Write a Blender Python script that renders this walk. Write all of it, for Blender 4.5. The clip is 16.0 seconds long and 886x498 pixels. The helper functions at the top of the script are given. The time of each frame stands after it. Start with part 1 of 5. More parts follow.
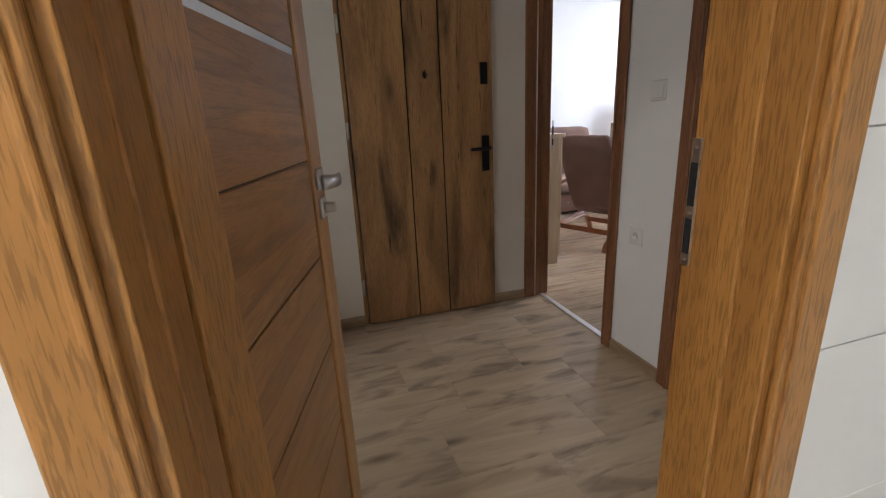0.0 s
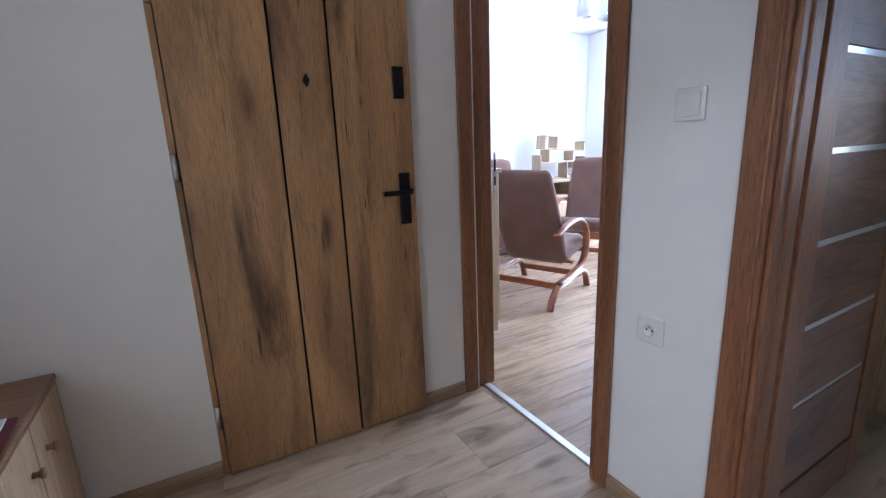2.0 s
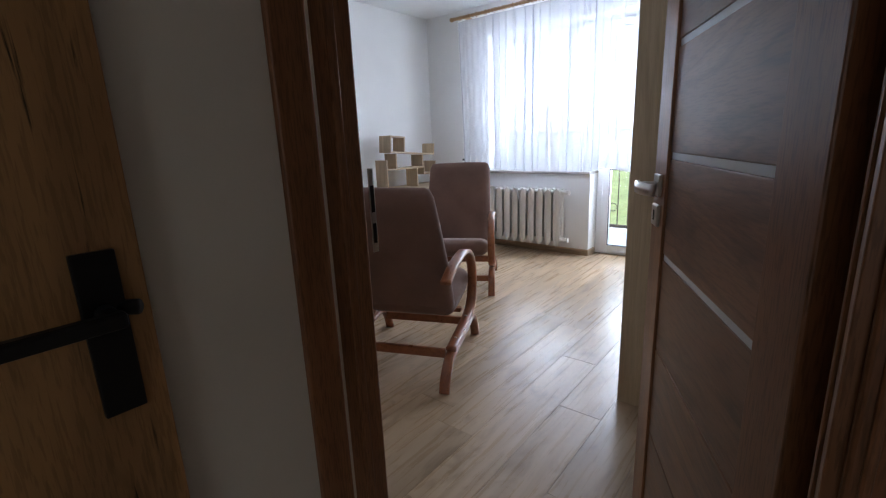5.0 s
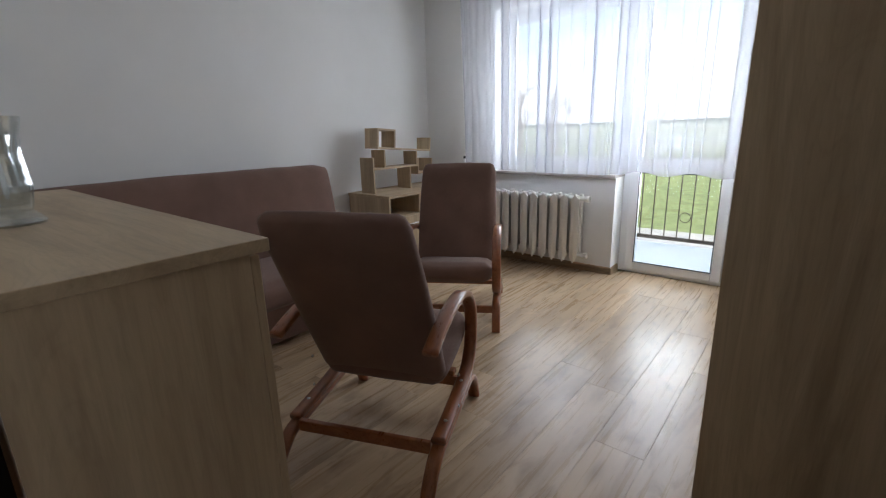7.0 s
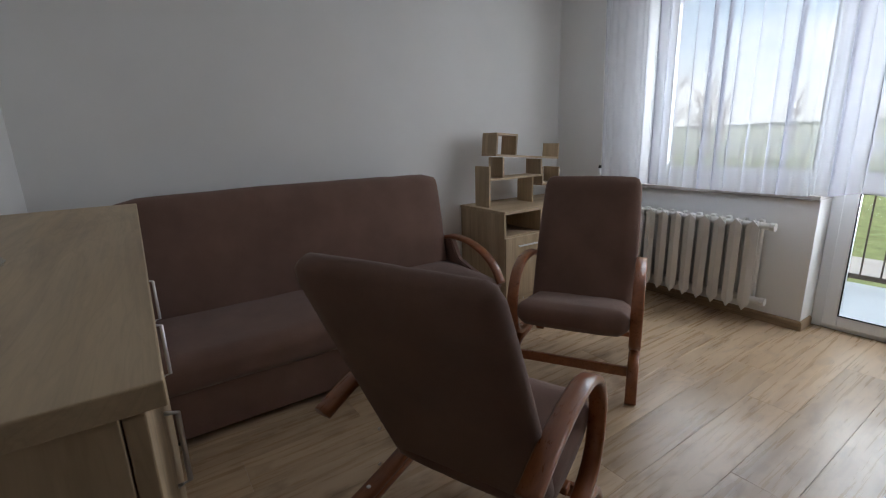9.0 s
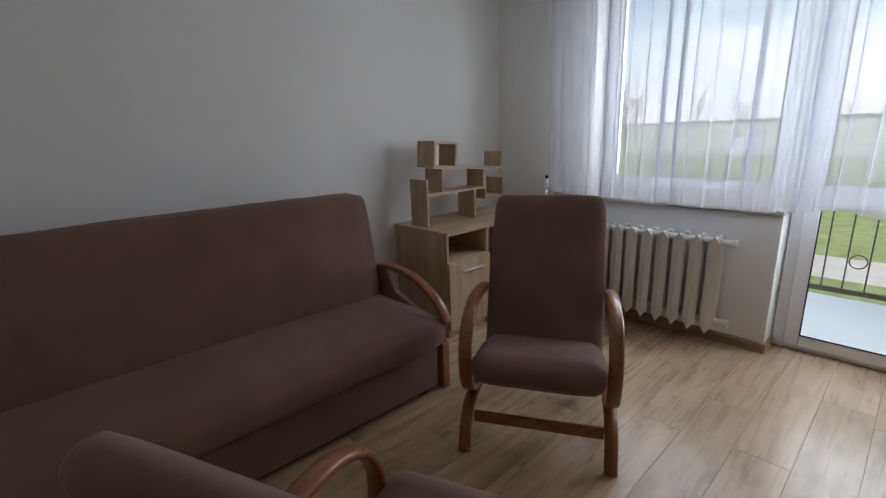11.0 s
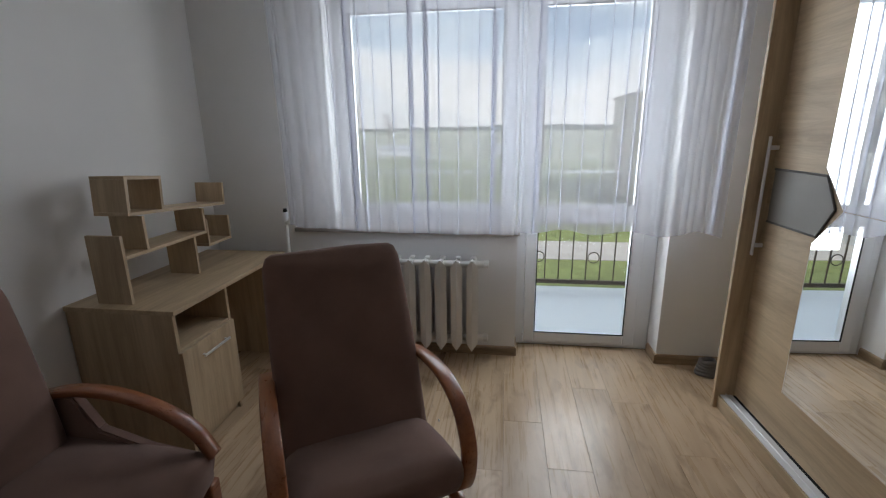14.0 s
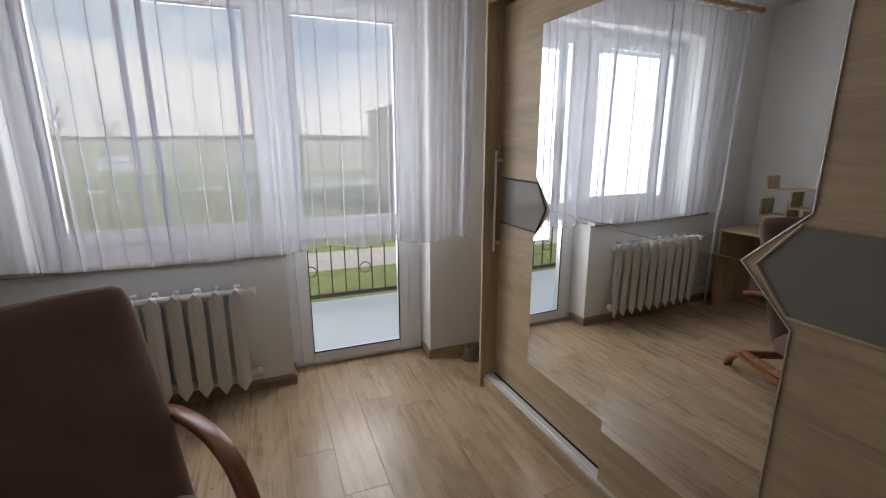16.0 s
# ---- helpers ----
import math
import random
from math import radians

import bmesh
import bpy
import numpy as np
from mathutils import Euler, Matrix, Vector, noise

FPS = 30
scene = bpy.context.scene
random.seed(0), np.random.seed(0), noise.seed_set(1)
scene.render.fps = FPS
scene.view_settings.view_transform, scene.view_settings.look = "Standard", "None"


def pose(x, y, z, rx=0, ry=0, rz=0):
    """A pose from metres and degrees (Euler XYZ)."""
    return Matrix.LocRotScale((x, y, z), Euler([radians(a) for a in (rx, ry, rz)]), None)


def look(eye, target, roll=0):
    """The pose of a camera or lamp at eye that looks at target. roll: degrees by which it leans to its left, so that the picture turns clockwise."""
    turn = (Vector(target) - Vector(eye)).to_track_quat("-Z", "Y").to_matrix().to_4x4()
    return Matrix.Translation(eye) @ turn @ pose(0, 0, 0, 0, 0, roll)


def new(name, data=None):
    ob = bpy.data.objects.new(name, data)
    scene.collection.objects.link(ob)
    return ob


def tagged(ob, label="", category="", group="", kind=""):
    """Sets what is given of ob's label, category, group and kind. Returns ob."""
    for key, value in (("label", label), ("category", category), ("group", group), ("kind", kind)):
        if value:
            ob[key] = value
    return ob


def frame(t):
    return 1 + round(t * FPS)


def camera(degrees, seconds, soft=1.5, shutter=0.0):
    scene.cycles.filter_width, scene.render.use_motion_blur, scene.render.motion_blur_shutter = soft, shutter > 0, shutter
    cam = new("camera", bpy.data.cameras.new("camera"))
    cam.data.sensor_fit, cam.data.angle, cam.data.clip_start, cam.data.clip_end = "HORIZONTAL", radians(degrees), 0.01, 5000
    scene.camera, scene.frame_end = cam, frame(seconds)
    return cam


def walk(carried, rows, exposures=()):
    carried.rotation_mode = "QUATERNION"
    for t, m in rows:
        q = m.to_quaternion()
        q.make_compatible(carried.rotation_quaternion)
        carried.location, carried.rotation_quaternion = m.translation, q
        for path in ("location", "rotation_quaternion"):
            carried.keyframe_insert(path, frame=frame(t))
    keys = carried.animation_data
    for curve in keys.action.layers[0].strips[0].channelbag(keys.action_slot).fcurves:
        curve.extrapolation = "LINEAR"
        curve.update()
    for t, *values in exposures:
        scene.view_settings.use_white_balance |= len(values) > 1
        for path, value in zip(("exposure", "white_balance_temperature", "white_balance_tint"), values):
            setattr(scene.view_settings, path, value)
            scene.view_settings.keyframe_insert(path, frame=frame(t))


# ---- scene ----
cam = camera(89.2, 16.0, soft=1.2)
PATH = [
    (0, (0.139, -0.186, 1.233), (0.698, 1.649, 0.667), -2.8),
    (0.5, (0.213, 0.01, 1.19), (0.86, 1.829, 0.669), -2.2),
    (1, (0.333, 0.217, 1.211), (1.057, 2.014, 0.717), -1.9),
    (1.5, (0.402, 0.434, 1.207), (1.233, 2.19, 0.734), -2.1),
    (2, (0.46, 0.679, 1.219), (1.392, 2.389, 0.766), -2.3),
    (2.5, (0.548, 0.89, 1.205), (1.571, 2.55, 0.76), -2.5),
    (3, (0.666, 1.118, 1.228), (1.801, 2.705, 0.789), -2.6),
    (3.5, (0.765, 1.296, 1.227), (2.03, 2.781, 0.787), -2.8),
    (4, (0.848, 1.499, 1.236), (2.229, 2.874, 0.787), -2.8),
    (4.5, (0.955, 1.622, 1.225), (2.427, 2.898, 0.77), -2.7),
    (6.8, (1.655, 2.143, 1.246), (3.169, 3.347, 0.737), -1.7),
    (7, (1.713, 2.17, 1.25), (3.195, 3.413, 0.74), -1.6),
    (7.5, (1.891, 2.255, 1.264), (3.281, 3.601, 0.758), -1.5),
    (8, (1.993, 2.328, 1.259), (3.261, 3.794, 0.768), -1.6),
    (8.5, (2.087, 2.432, 1.263), (3.218, 4.009, 0.778), -1.7),
    (8.7, (2.109, 2.47, 1.263), (3.193, 4.079, 0.781), -1.8),
    (10.8, (2.438, 2.881, 1.309), (3.692, 4.361, 0.82), -1.9),
    (11, (2.452, 2.936, 1.329), (3.762, 4.363, 0.832), -1.9),
    (11.5, (2.501, 3.047, 1.367), (3.944, 4.336, 0.86), -1.9),
    (12, (2.598, 3.154, 1.383), (4.154, 4.305, 0.881), -1.6),
    (12.5, (2.669, 3.237, 1.402), (4.333, 4.222, 0.891), -1.6),
    (13, (2.71, 3.343, 1.413), (4.486, 4.103, 0.895), -1.7),
    (13.5, (2.703, 3.474, 1.443), (4.567, 3.983, 0.925), -1.3),
    (14, (2.703, 3.536, 1.458), (4.62, 3.804, 0.953), -0.7),
    (14.5, (2.735, 3.517, 1.462), (4.675, 3.563, 0.98), -0.1),
    (15, (2.765, 3.488, 1.449), (4.701, 3.292, 0.984), 0.1),
    (15.5, (2.778, 3.493, 1.455), (4.672, 3.039, 0.998), 0.3),
    (16, (2.781, 3.522, 1.473), (4.591, 2.811, 1.005), -0.0),
]
EXPOSURES = [(0.0, 3.6, 5800, 13), (0.5, 4.5, 5100, 17), (1.0, 4.55, 4750, 20), (1.5, 4.5, 4650, 16), (2.5, 4.1, 5050, 14), (3.0, 3.75, 5200, 12), (3.5, 3.25, 5300, 10), (4.0, 2.75, 5200, 11), (4.7, 2.42, 5500, 11), (6.8, 1.90, 6130, 10), (8.5, 1.54, 6220, 10), (11.0, 1.35, 6250, 10), (13.5, 1.12, 6300, 10), (14.5, 1.03, 6350, 10), (16.0, 1.0, 6700, 14)]
walk(cam, [(t, look(eye, target, roll)) for t, eye, target, roll in PATH], EXPOSURES)

# ---- daylight and lamps ----
world = bpy.data.worlds.new("sky")
scene.world = world
world.use_nodes = True
wn = world.node_tree
sky = wn.nodes.new("ShaderNodeTexSky")
sky.sky_type, sky.sun_disc = "NISHITA", False
sky.sun_elevation, sky.sun_rotation = radians(38), radians(-130)
sky.air_density, sky.dust_density, sky.ozone_density = 1.0, 3.0, 1.0
wn.links.new(sky.outputs["Color"], wn.nodes["Background"].inputs["Color"])
wn.nodes["Background"].inputs["Strength"].default_value = 0.13

sun_data = bpy.data.lights.new("sun", "SUN")
sun_data.energy, sun_data.angle, sun_data.color = 1.2, radians(12), (1.0, 0.95, 0.88)
sun = new("sun", sun_data)
sun.matrix_world = look((-30, -25, 30), (0, 0, 0))

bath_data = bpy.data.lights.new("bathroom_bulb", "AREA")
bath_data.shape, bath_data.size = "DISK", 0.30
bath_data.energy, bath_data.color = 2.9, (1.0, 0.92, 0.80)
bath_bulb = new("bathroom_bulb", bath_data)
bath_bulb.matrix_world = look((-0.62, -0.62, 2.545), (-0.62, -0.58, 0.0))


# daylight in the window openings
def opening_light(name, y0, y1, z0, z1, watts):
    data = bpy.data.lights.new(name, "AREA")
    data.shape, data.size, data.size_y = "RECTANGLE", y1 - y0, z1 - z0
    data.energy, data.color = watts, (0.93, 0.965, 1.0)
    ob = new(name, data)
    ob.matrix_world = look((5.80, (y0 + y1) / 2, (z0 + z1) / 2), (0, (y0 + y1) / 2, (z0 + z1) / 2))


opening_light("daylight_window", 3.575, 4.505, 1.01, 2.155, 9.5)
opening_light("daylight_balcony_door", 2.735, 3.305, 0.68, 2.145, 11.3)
opening_light("daylight_kitchen", -0.2, 1.0, 1.0, 2.2, 0.5)


# warm lamp added in an assumed, unseen doorway to brighten the hall
west_data = bpy.data.lights.new("added_hall_lamp", "AREA")
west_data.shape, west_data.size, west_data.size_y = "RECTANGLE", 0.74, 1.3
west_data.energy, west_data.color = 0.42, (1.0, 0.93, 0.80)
west_light = new("added_hall_lamp", west_data)
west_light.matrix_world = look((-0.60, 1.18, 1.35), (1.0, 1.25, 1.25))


# ---- materials ----
def nodes_of(name):
    m = bpy.data.materials.new(name)
    m.use_nodes = True
    t = m.node_tree
    return m, t, t.nodes["Principled BSDF"]


def add(t, kind, **values):
    n = t.nodes.new(kind)
    for key, value in values.items():
        n.inputs[key.replace("_", " ")].default_value = value
    return n


def mix_rgb(t, fac, a, b, mode="MIX"):
    n = t.nodes.new("ShaderNodeMix")
    n.data_type, n.blend_type = "RGBA", mode
    for socket, value in ((n.inputs[0], fac), (n.inputs[6], a), (n.inputs[7], b)):
        if isinstance(value, (int, float)):
            socket.default_value = value
        elif isinstance(value, tuple):
            socket.default_value = (*value, 1)
        else:
            t.links.new(value, socket)
    return n.outputs[2]


def ramp(t, source, stops):
    n = t.nodes.new("ShaderNodeValToRGB")
    e = n.color_ramp.elements
    while len(e) < len(stops):
        e.new(0.5)
    for k, (p, c) in zip(e, stops):
        k.position, k.color = p, (*c, 1) if isinstance(c, tuple) else (c, c, c, 1)
    t.links.new(source, n.inputs["Fac"])
    return n.outputs["Color"]


def local_coords(t, scale, shift=True):
    """Object coordinates, scaled along each axis, moved by a random step for each object."""
    tc = t.nodes.new("ShaderNodeTexCoord")
    mp = add(t, "ShaderNodeMapping", Scale=scale)
    src = tc.outputs["Object"]
    if shift:
        info = t.nodes.new("ShaderNodeObjectInfo")
        mul = t.nodes.new("ShaderNodeMath")
        mul.operation = "MULTIPLY"
        mul.inputs[1].default_value = 37.0
        t.links.new(info.outputs["Random"], mul.inputs[0])
        va = t.nodes.new("ShaderNodeVectorMath")
        t.links.new(src, va.inputs[0])
        t.links.new(mul.outputs[0], va.inputs[1])
        src = va.outputs[0]
    t.links.new(src, mp.inputs["Vector"])
    return mp.outputs["Vector"]


def noise_of(t, vec, scale, detail=6.0, rough=0.55, distort=0.0):
    n = add(t, "ShaderNodeTexNoise", Scale=scale, Detail=detail, Roughness=rough, Distortion=distort)
    t.links.new(vec, n.inputs["Vector"])
    return n.outputs["Fac"]


def bump(t, bsdf, height, strength, distance):
    n = add(t, "ShaderNodeBump", Strength=strength, Distance=distance)
    t.links.new(height, n.inputs["Height"])
    t.links.new(n.outputs["Normal"], bsdf.inputs["Normal"])


def wood(name, light, mid, dark, axis="z", rough=0.42, streak=0.6, knots=0.0, random_tone=0.12, relief=0.15, coat=0.0, cells=1.0, grainy=0.6, rings=16.0, figure=0.35, pores=0.0, cracks=0.0, blotch=1.0):
    """Wood with its grain along one local axis: fine pores, broad figure and darker streaks."""
    m, t, b = nodes_of(name)
    fine = {"x": (1.2, 28, 28), "y": (28, 1.2, 28), "z": (28, 28, 1.2)}[axis]
    broad = {"x": (0.9, 7, 7), "y": (7, 0.9, 7), "z": (7, 7, 0.9)}[axis]
    cf, cb = local_coords(t, fine), local_coords(t, broad)
    nf = noise_of(t, cf, 3.2 * cells, 8, 0.65, 0.3)
    nb = noise_of(t, cb, 1.3 * cells, 4, 0.5, 2.0)
    cd = local_coords(t, tuple(v * blotch if v < 1 else v for v in broad))
    nd = noise_of(t, cd, 2.6 * cells, 6 if blotch == 1.0 else 3, 0.6, 0.6)
    base = ramp(t, nb, [(0.30, mid), (0.62, light)])
    grain = ramp(t, nf, [(0.34, 0.42), (0.56, 1.0)])
    col = mix_rgb(t, grainy, base, grain, "MULTIPLY")
    ring = t.nodes.new("ShaderNodeMath")
    ring.operation = "MULTIPLY"
    ring.inputs[1].default_value = rings
    t.links.new(nb, ring.inputs[0])
    saw = t.nodes.new("ShaderNodeMath")
    saw.operation = "FRACT"
    t.links.new(ring.outputs[0], saw.inputs[0])
    col = mix_rgb(t, figure, col, ramp(t, saw.outputs[0], [(0.0, 0.45), (0.35, 1.0), (0.85, 0.9), (1.0, 0.5)]), "MULTIPLY")
    mask = ramp(t, nd, [(0.52, 0.0), (0.72, 1.0)])
    ms = t.nodes.new("ShaderNodeMath")
    ms.operation = "MULTIPLY"
    ms.inputs[1].default_value = streak
    t.links.new(mask, ms.inputs[0])
    col = mix_rgb(t, ms.outputs[0], col, dark)
    if pores:
        cp = local_coords(t, {"x": (8, 100, 100), "y": (100, 8, 100), "z": (100, 100, 8)}[axis])
        col = mix_rgb(t, pores, col, ramp(t, noise_of(t, cp, 3.0, 3, 0.5, 0.2), [(0.40, 0.2), (0.50, 1.0)]), "MULTIPLY")
    if cracks:
        cc = local_coords(t, {"x": (1.3, 30, 30), "y": (30, 1.3, 30), "z": (30, 30, 1.3)}[axis])
        line = ramp(t, noise_of(t, cc, 2.4, 5, 0.6, 0.8), [(0.33, 1.0), (0.40, 0.0)])
        spots = ramp(t, noise_of(t, cb, 1.7, 3, 0.5, 0.4), [(0.46, 0.0), (0.60, cracks)])
        col = mix_rgb(t, mix_rgb(t, 1.0, line, spots, "MULTIPLY"), col, tuple(0.35 * c for c in dark))
    if knots:
        ck = local_coords(t, {"x": (1.2, 4, 4), "y": (4, 1.2, 4), "z": (4, 4, 1.2)}[axis])
        vor = add(t, "ShaderNodeTexVoronoi", Scale=1.3)
        t.links.new(ck, vor.inputs["Vector"])
        kmask = ramp(t, vor.outputs["Distance"], [(0.03, knots), (0.16, 0.0)])
        col = mix_rgb(t, kmask, col, tuple(0.6 * c for c in dark))
    info = t.nodes.new("ShaderNodeObjectInfo")
    tone = ramp(t, info.outputs["Random"], [(0.0, 1.0 - random_tone), (1.0, 1.0)])
    col = mix_rgb(t, 1.0, col, tone, "MULTIPLY")
    t.links.new(col, b.inputs["Base Color"])
    rr = t.nodes.new("ShaderNodeMapRange")
    rr.inputs["To Min"].default_value, rr.inputs["To Max"].default_value = rough - 0.07, rough + 0.1
    t.links.new(nf, rr.inputs["Value"])
    t.links.new(rr.outputs[0], b.inputs["Roughness"])
    b.inputs["Coat Weight"].default_value = coat
    b.inputs["Coat Roughness"].default_value = 0.15
    bump(t, b, nf, relief, 0.002)
    return m


def plain(name, color, rough=0.5, metal=0.0, grain=0.0, scale=40.0, vary=0.06, coat=0.0):
    """Paint, plastic, metal or stone: a colour that varies a little at two scales, with fine relief."""
    m, t, b = nodes_of(name)
    c = local_coords(t, (1, 1, 1), False)
    big, small = noise_of(t, c, 2.2, 4), noise_of(t, c, scale, 5)
    lo = tuple(v * (1 - vary) for v in color)
    hi = tuple(min(1.0, v * (1 + vary * 0.5)) for v in color)
    col = ramp(t, big, [(0.3, lo), (0.7, hi)])
    col = mix_rgb(t, vary, col, ramp(t, small, [(0.3, 0.6), (0.7, 1.0)]), "MULTIPLY")
    t.links.new(col, b.inputs["Base Color"])
    b.inputs["Roughness"].default_value, b.inputs["Metallic"].default_value = rough, metal
    b.inputs["Coat Weight"].default_value = coat
    if grain:
        bump(t, b, small, grain, 0.002)
    return m


def fabric(name, color):
    m, t, b = nodes_of(name)
    c = local_coords(t, (1, 1, 1), False)
    weave, soft = noise_of(t, c, 420, 3, 0.7), noise_of(t, c, 5, 5)
    col = mix_rgb(t, 0.5, ramp(t, soft, [(0.3, tuple(v * 0.84 for v in color)), (0.7, tuple(v * 1.12 for v in color))]), ramp(t, weave, [(0.3, 0.55), (0.7, 1.0)]), "MULTIPLY")
    t.links.new(col, b.inputs["Base Color"])
    b.inputs["Roughness"].default_value = 0.95
    b.inputs["Sheen Weight"].default_value = 0.16
    b.inputs["Sheen Roughness"].default_value = 0.5
    bump(t, b, weave, 0.5, 0.0015)
    return m


def glass(name, tint=(1, 1, 1), rough=0.0, see=0.92):
    """A pane: clear, with a weak reflection."""
    m, t, b = nodes_of(name)
    out = t.nodes["Material Output"]
    tr, gl = t.nodes.new("ShaderNodeBsdfTransparent"), t.nodes.new("ShaderNodeBsdfGlossy")
    tr.inputs["Color"].default_value = (*tint, 1)
    gl.inputs["Roughness"].default_value = rough
    mx = t.nodes.new("ShaderNodeMixShader")
    mx.inputs[0].default_value = 1 - see
    t.links.new(tr.outputs[0], mx.inputs[1])
    t.links.new(gl.outputs[0], mx.inputs[2])
    t.links.new(mx.outputs[0], out.inputs["Surface"])
    return m


def sheer(name):
    """Net curtain: an open white weave that lets most light pass and scatters the rest."""
    m, t, b = nodes_of(name)
    out = t.nodes["Material Output"]
    c = local_coords(t, (1, 1, 1), False)
    threads = noise_of(t, c, 3.0, 3)
    tr, di, tl = (t.nodes.new("ShaderNodeBsdf" + k) for k in ("Transparent", "Diffuse", "Translucent"))
    tr.inputs["Color"].default_value = (0.96, 0.97, 1.0, 1)
    di.inputs["Color"].default_value = (0.86, 0.87, 0.93, 1)
    tl.inputs["Color"].default_value = (0.92, 0.93, 0.98, 1)
    cloth = t.nodes.new("ShaderNodeMixShader")
    cloth.inputs[0].default_value = 0.10
    t.links.new(di.outputs[0], cloth.inputs[1])
    t.links.new(tl.outputs[0], cloth.inputs[2])
    cover = t.nodes.new("ShaderNodeMapRange")
    cover.inputs["From Min"].default_value, cover.inputs["From Max"].default_value = 0.3, 0.7
    cover.inputs["To Min"].default_value, cover.inputs["To Max"].default_value = 0.47, 0.54
    t.links.new(threads, cover.inputs["Value"])
    mx = t.nodes.new("ShaderNodeMixShader")
    t.links.new(cover.outputs[0], mx.inputs[0])
    t.links.new(tr.outputs[0], mx.inputs[1])
    t.links.new(cloth.outputs[0], mx.inputs[2])
    t.links.new(mx.outputs[0], out.inputs["Surface"])
    return m


WALL = plain("white_wall_paint", (0.83, 0.82, 0.80), 0.9, grain=0.12, scale=180, vary=0.03)
# warm white, with some of the bathroom lamp's yellow light mixed into it
WALL_HALL = plain("warm_white_wall_paint", (0.80, 0.755, 0.68), 0.9, grain=0.12, scale=180, vary=0.03)
CEIL = plain("ceiling_paint", (0.84, 0.84, 0.83), 0.9, grain=0.08, scale=150, vary=0.02)
TILE = plain("white_glazed_tile", (0.82, 0.82, 0.80), 0.18, vary=0.02)
GROUT = plain("grey_grout", (0.52, 0.51, 0.49), 0.9, vary=0.08)
LAMINATE = wood("oak_laminate", (0.59, 0.43, 0.275), (0.43, 0.30, 0.18), (0.20, 0.125, 0.068), "x", 0.27, 0.55, 0.45, 0.18, 0.03, cells=0.6, grainy=0.10, rings=3.0, figure=0.05, blotch=3.0)
LAMINATE_HALL = wood("grey_oak_laminate", (0.58, 0.445, 0.30), (0.44, 0.33, 0.215), (0.13, 0.088, 0.056), "x", 0.32, 0.75, 0.8, 0.10, 0.04, cells=0.6, grainy=0.14, rings=4.0, figure=0.08, blotch=2.2)
JOINT = plain("dark_joint", (0.17, 0.12, 0.085), 0.8)
HONEY = wood("honey_veneer_upright", (0.47, 0.222, 0.050), (0.34, 0.150, 0.034), (0.16, 0.066, 0.019), "z", 0.38, 0.16, 0.25, 0.08, cells=0.5, grainy=0.14, rings=5.0, figure=0.18, pores=0.42)
HONEY_X = wood("honey_veneer_level", (0.43, 0.205, 0.062), (0.27, 0.120, 0.035), (0.11, 0.047, 0.017), "x", 0.38, 0.45, 0.35, 0.15, cells=0.5, grainy=0.15, rings=7.0, figure=0.55, pores=0.2, blotch=2.0)
WALNUT = wood("walnut_veneer_upright", (0.33, 0.152, 0.066), (0.23, 0.098, 0.042), (0.10, 0.042, 0.020), "z", 0.40, 0.25, 0.25, 0.08, cells=0.5, grainy=0.16, rings=5.0, figure=0.18, pores=0.38)
WALNUT_X = wood("walnut_veneer_level", (0.30, 0.152, 0.082), (0.175, 0.085, 0.045), (0.060, 0.029, 0.017), "x", 0.40, 0.6, 0.35, 0.18, cells=0.5, grainy=0.18, rings=7.0, figure=0.55, pores=0.22, blotch=2.0)
RUSTIC = wood("rustic_oak_door", (0.54, 0.300, 0.115), (0.31, 0.163, 0.064), (0.050, 0.028, 0.015), "z", 0.5, 0.95, 0.6, 0.10, cells=0.42, grainy=0.16, rings=5.0, figure=0.10, pores=0.28, cracks=0.95)
SONOMA = wood("sonoma_oak_upright", (0.58, 0.44, 0.28), (0.46, 0.34, 0.21), (0.27, 0.19, 0.12), "z", 0.5, 0.5, 0.0, 0.06, cells=0.6, grainy=0.26, figure=0.12)
SONOMA_X = wood("sonoma_oak_along_x", (0.58, 0.44, 0.28), (0.46, 0.34, 0.21), (0.27, 0.19, 0.12), "x", 0.5, 0.5, 0.0, 0.06, cells=0.6, grainy=0.26, figure=0.14)
SONOMA_Y = wood("sonoma_oak_along_y", (0.58, 0.44, 0.28), (0.46, 0.34, 0.21), (0.27, 0.19, 0.12), "y", 0.5, 0.5, 0.0, 0.06, cells=0.6, grainy=0.26, figure=0.14)
BEECH = wood("pale_beech", (0.60, 0.42, 0.24), (0.50, 0.33, 0.18), (0.40, 0.25, 0.13), "z", 0.45, 0.35)
BEECH_TOP = wood("brown_cabinet_top", (0.34, 0.19, 0.09), (0.28, 0.15, 0.07), (0.20, 0.10, 0.05), "x", 0.4, 0.35)
MAHOGANY = wood("stained_bentwood", (0.36, 0.125, 0.045), (0.26, 0.082, 0.030), (0.13, 0.040, 0.016), "x", 0.28, 0.4, 0.0, 0.08, 0.05, 0.4, grainy=0.3, figure=0.15)
SKIRT = wood("oak_baseboard_x", (0.46, 0.33, 0.20), (0.36, 0.25, 0.15), (0.22, 0.14, 0.08), "x", 0.45, 0.4)
SKIRT_Y = wood("oak_baseboard_y", (0.46, 0.33, 0.20), (0.36, 0.25, 0.15), (0.22, 0.14, 0.08), "y", 0.45, 0.4)
CLOTH = fabric("brown_upholstery", (0.200, 0.112, 0.084))
BLACK = plain("black_steel", (0.012, 0.012, 0.013), 0.42, 0.4)
STEEL = plain("satin_nickel", (0.62, 0.60, 0.57), 0.28, 1.0, vary=0.03)
ALU = plain("brushed_aluminium", (0.88, 0.88, 0.88), 0.42, 0.85, vary=0.02)
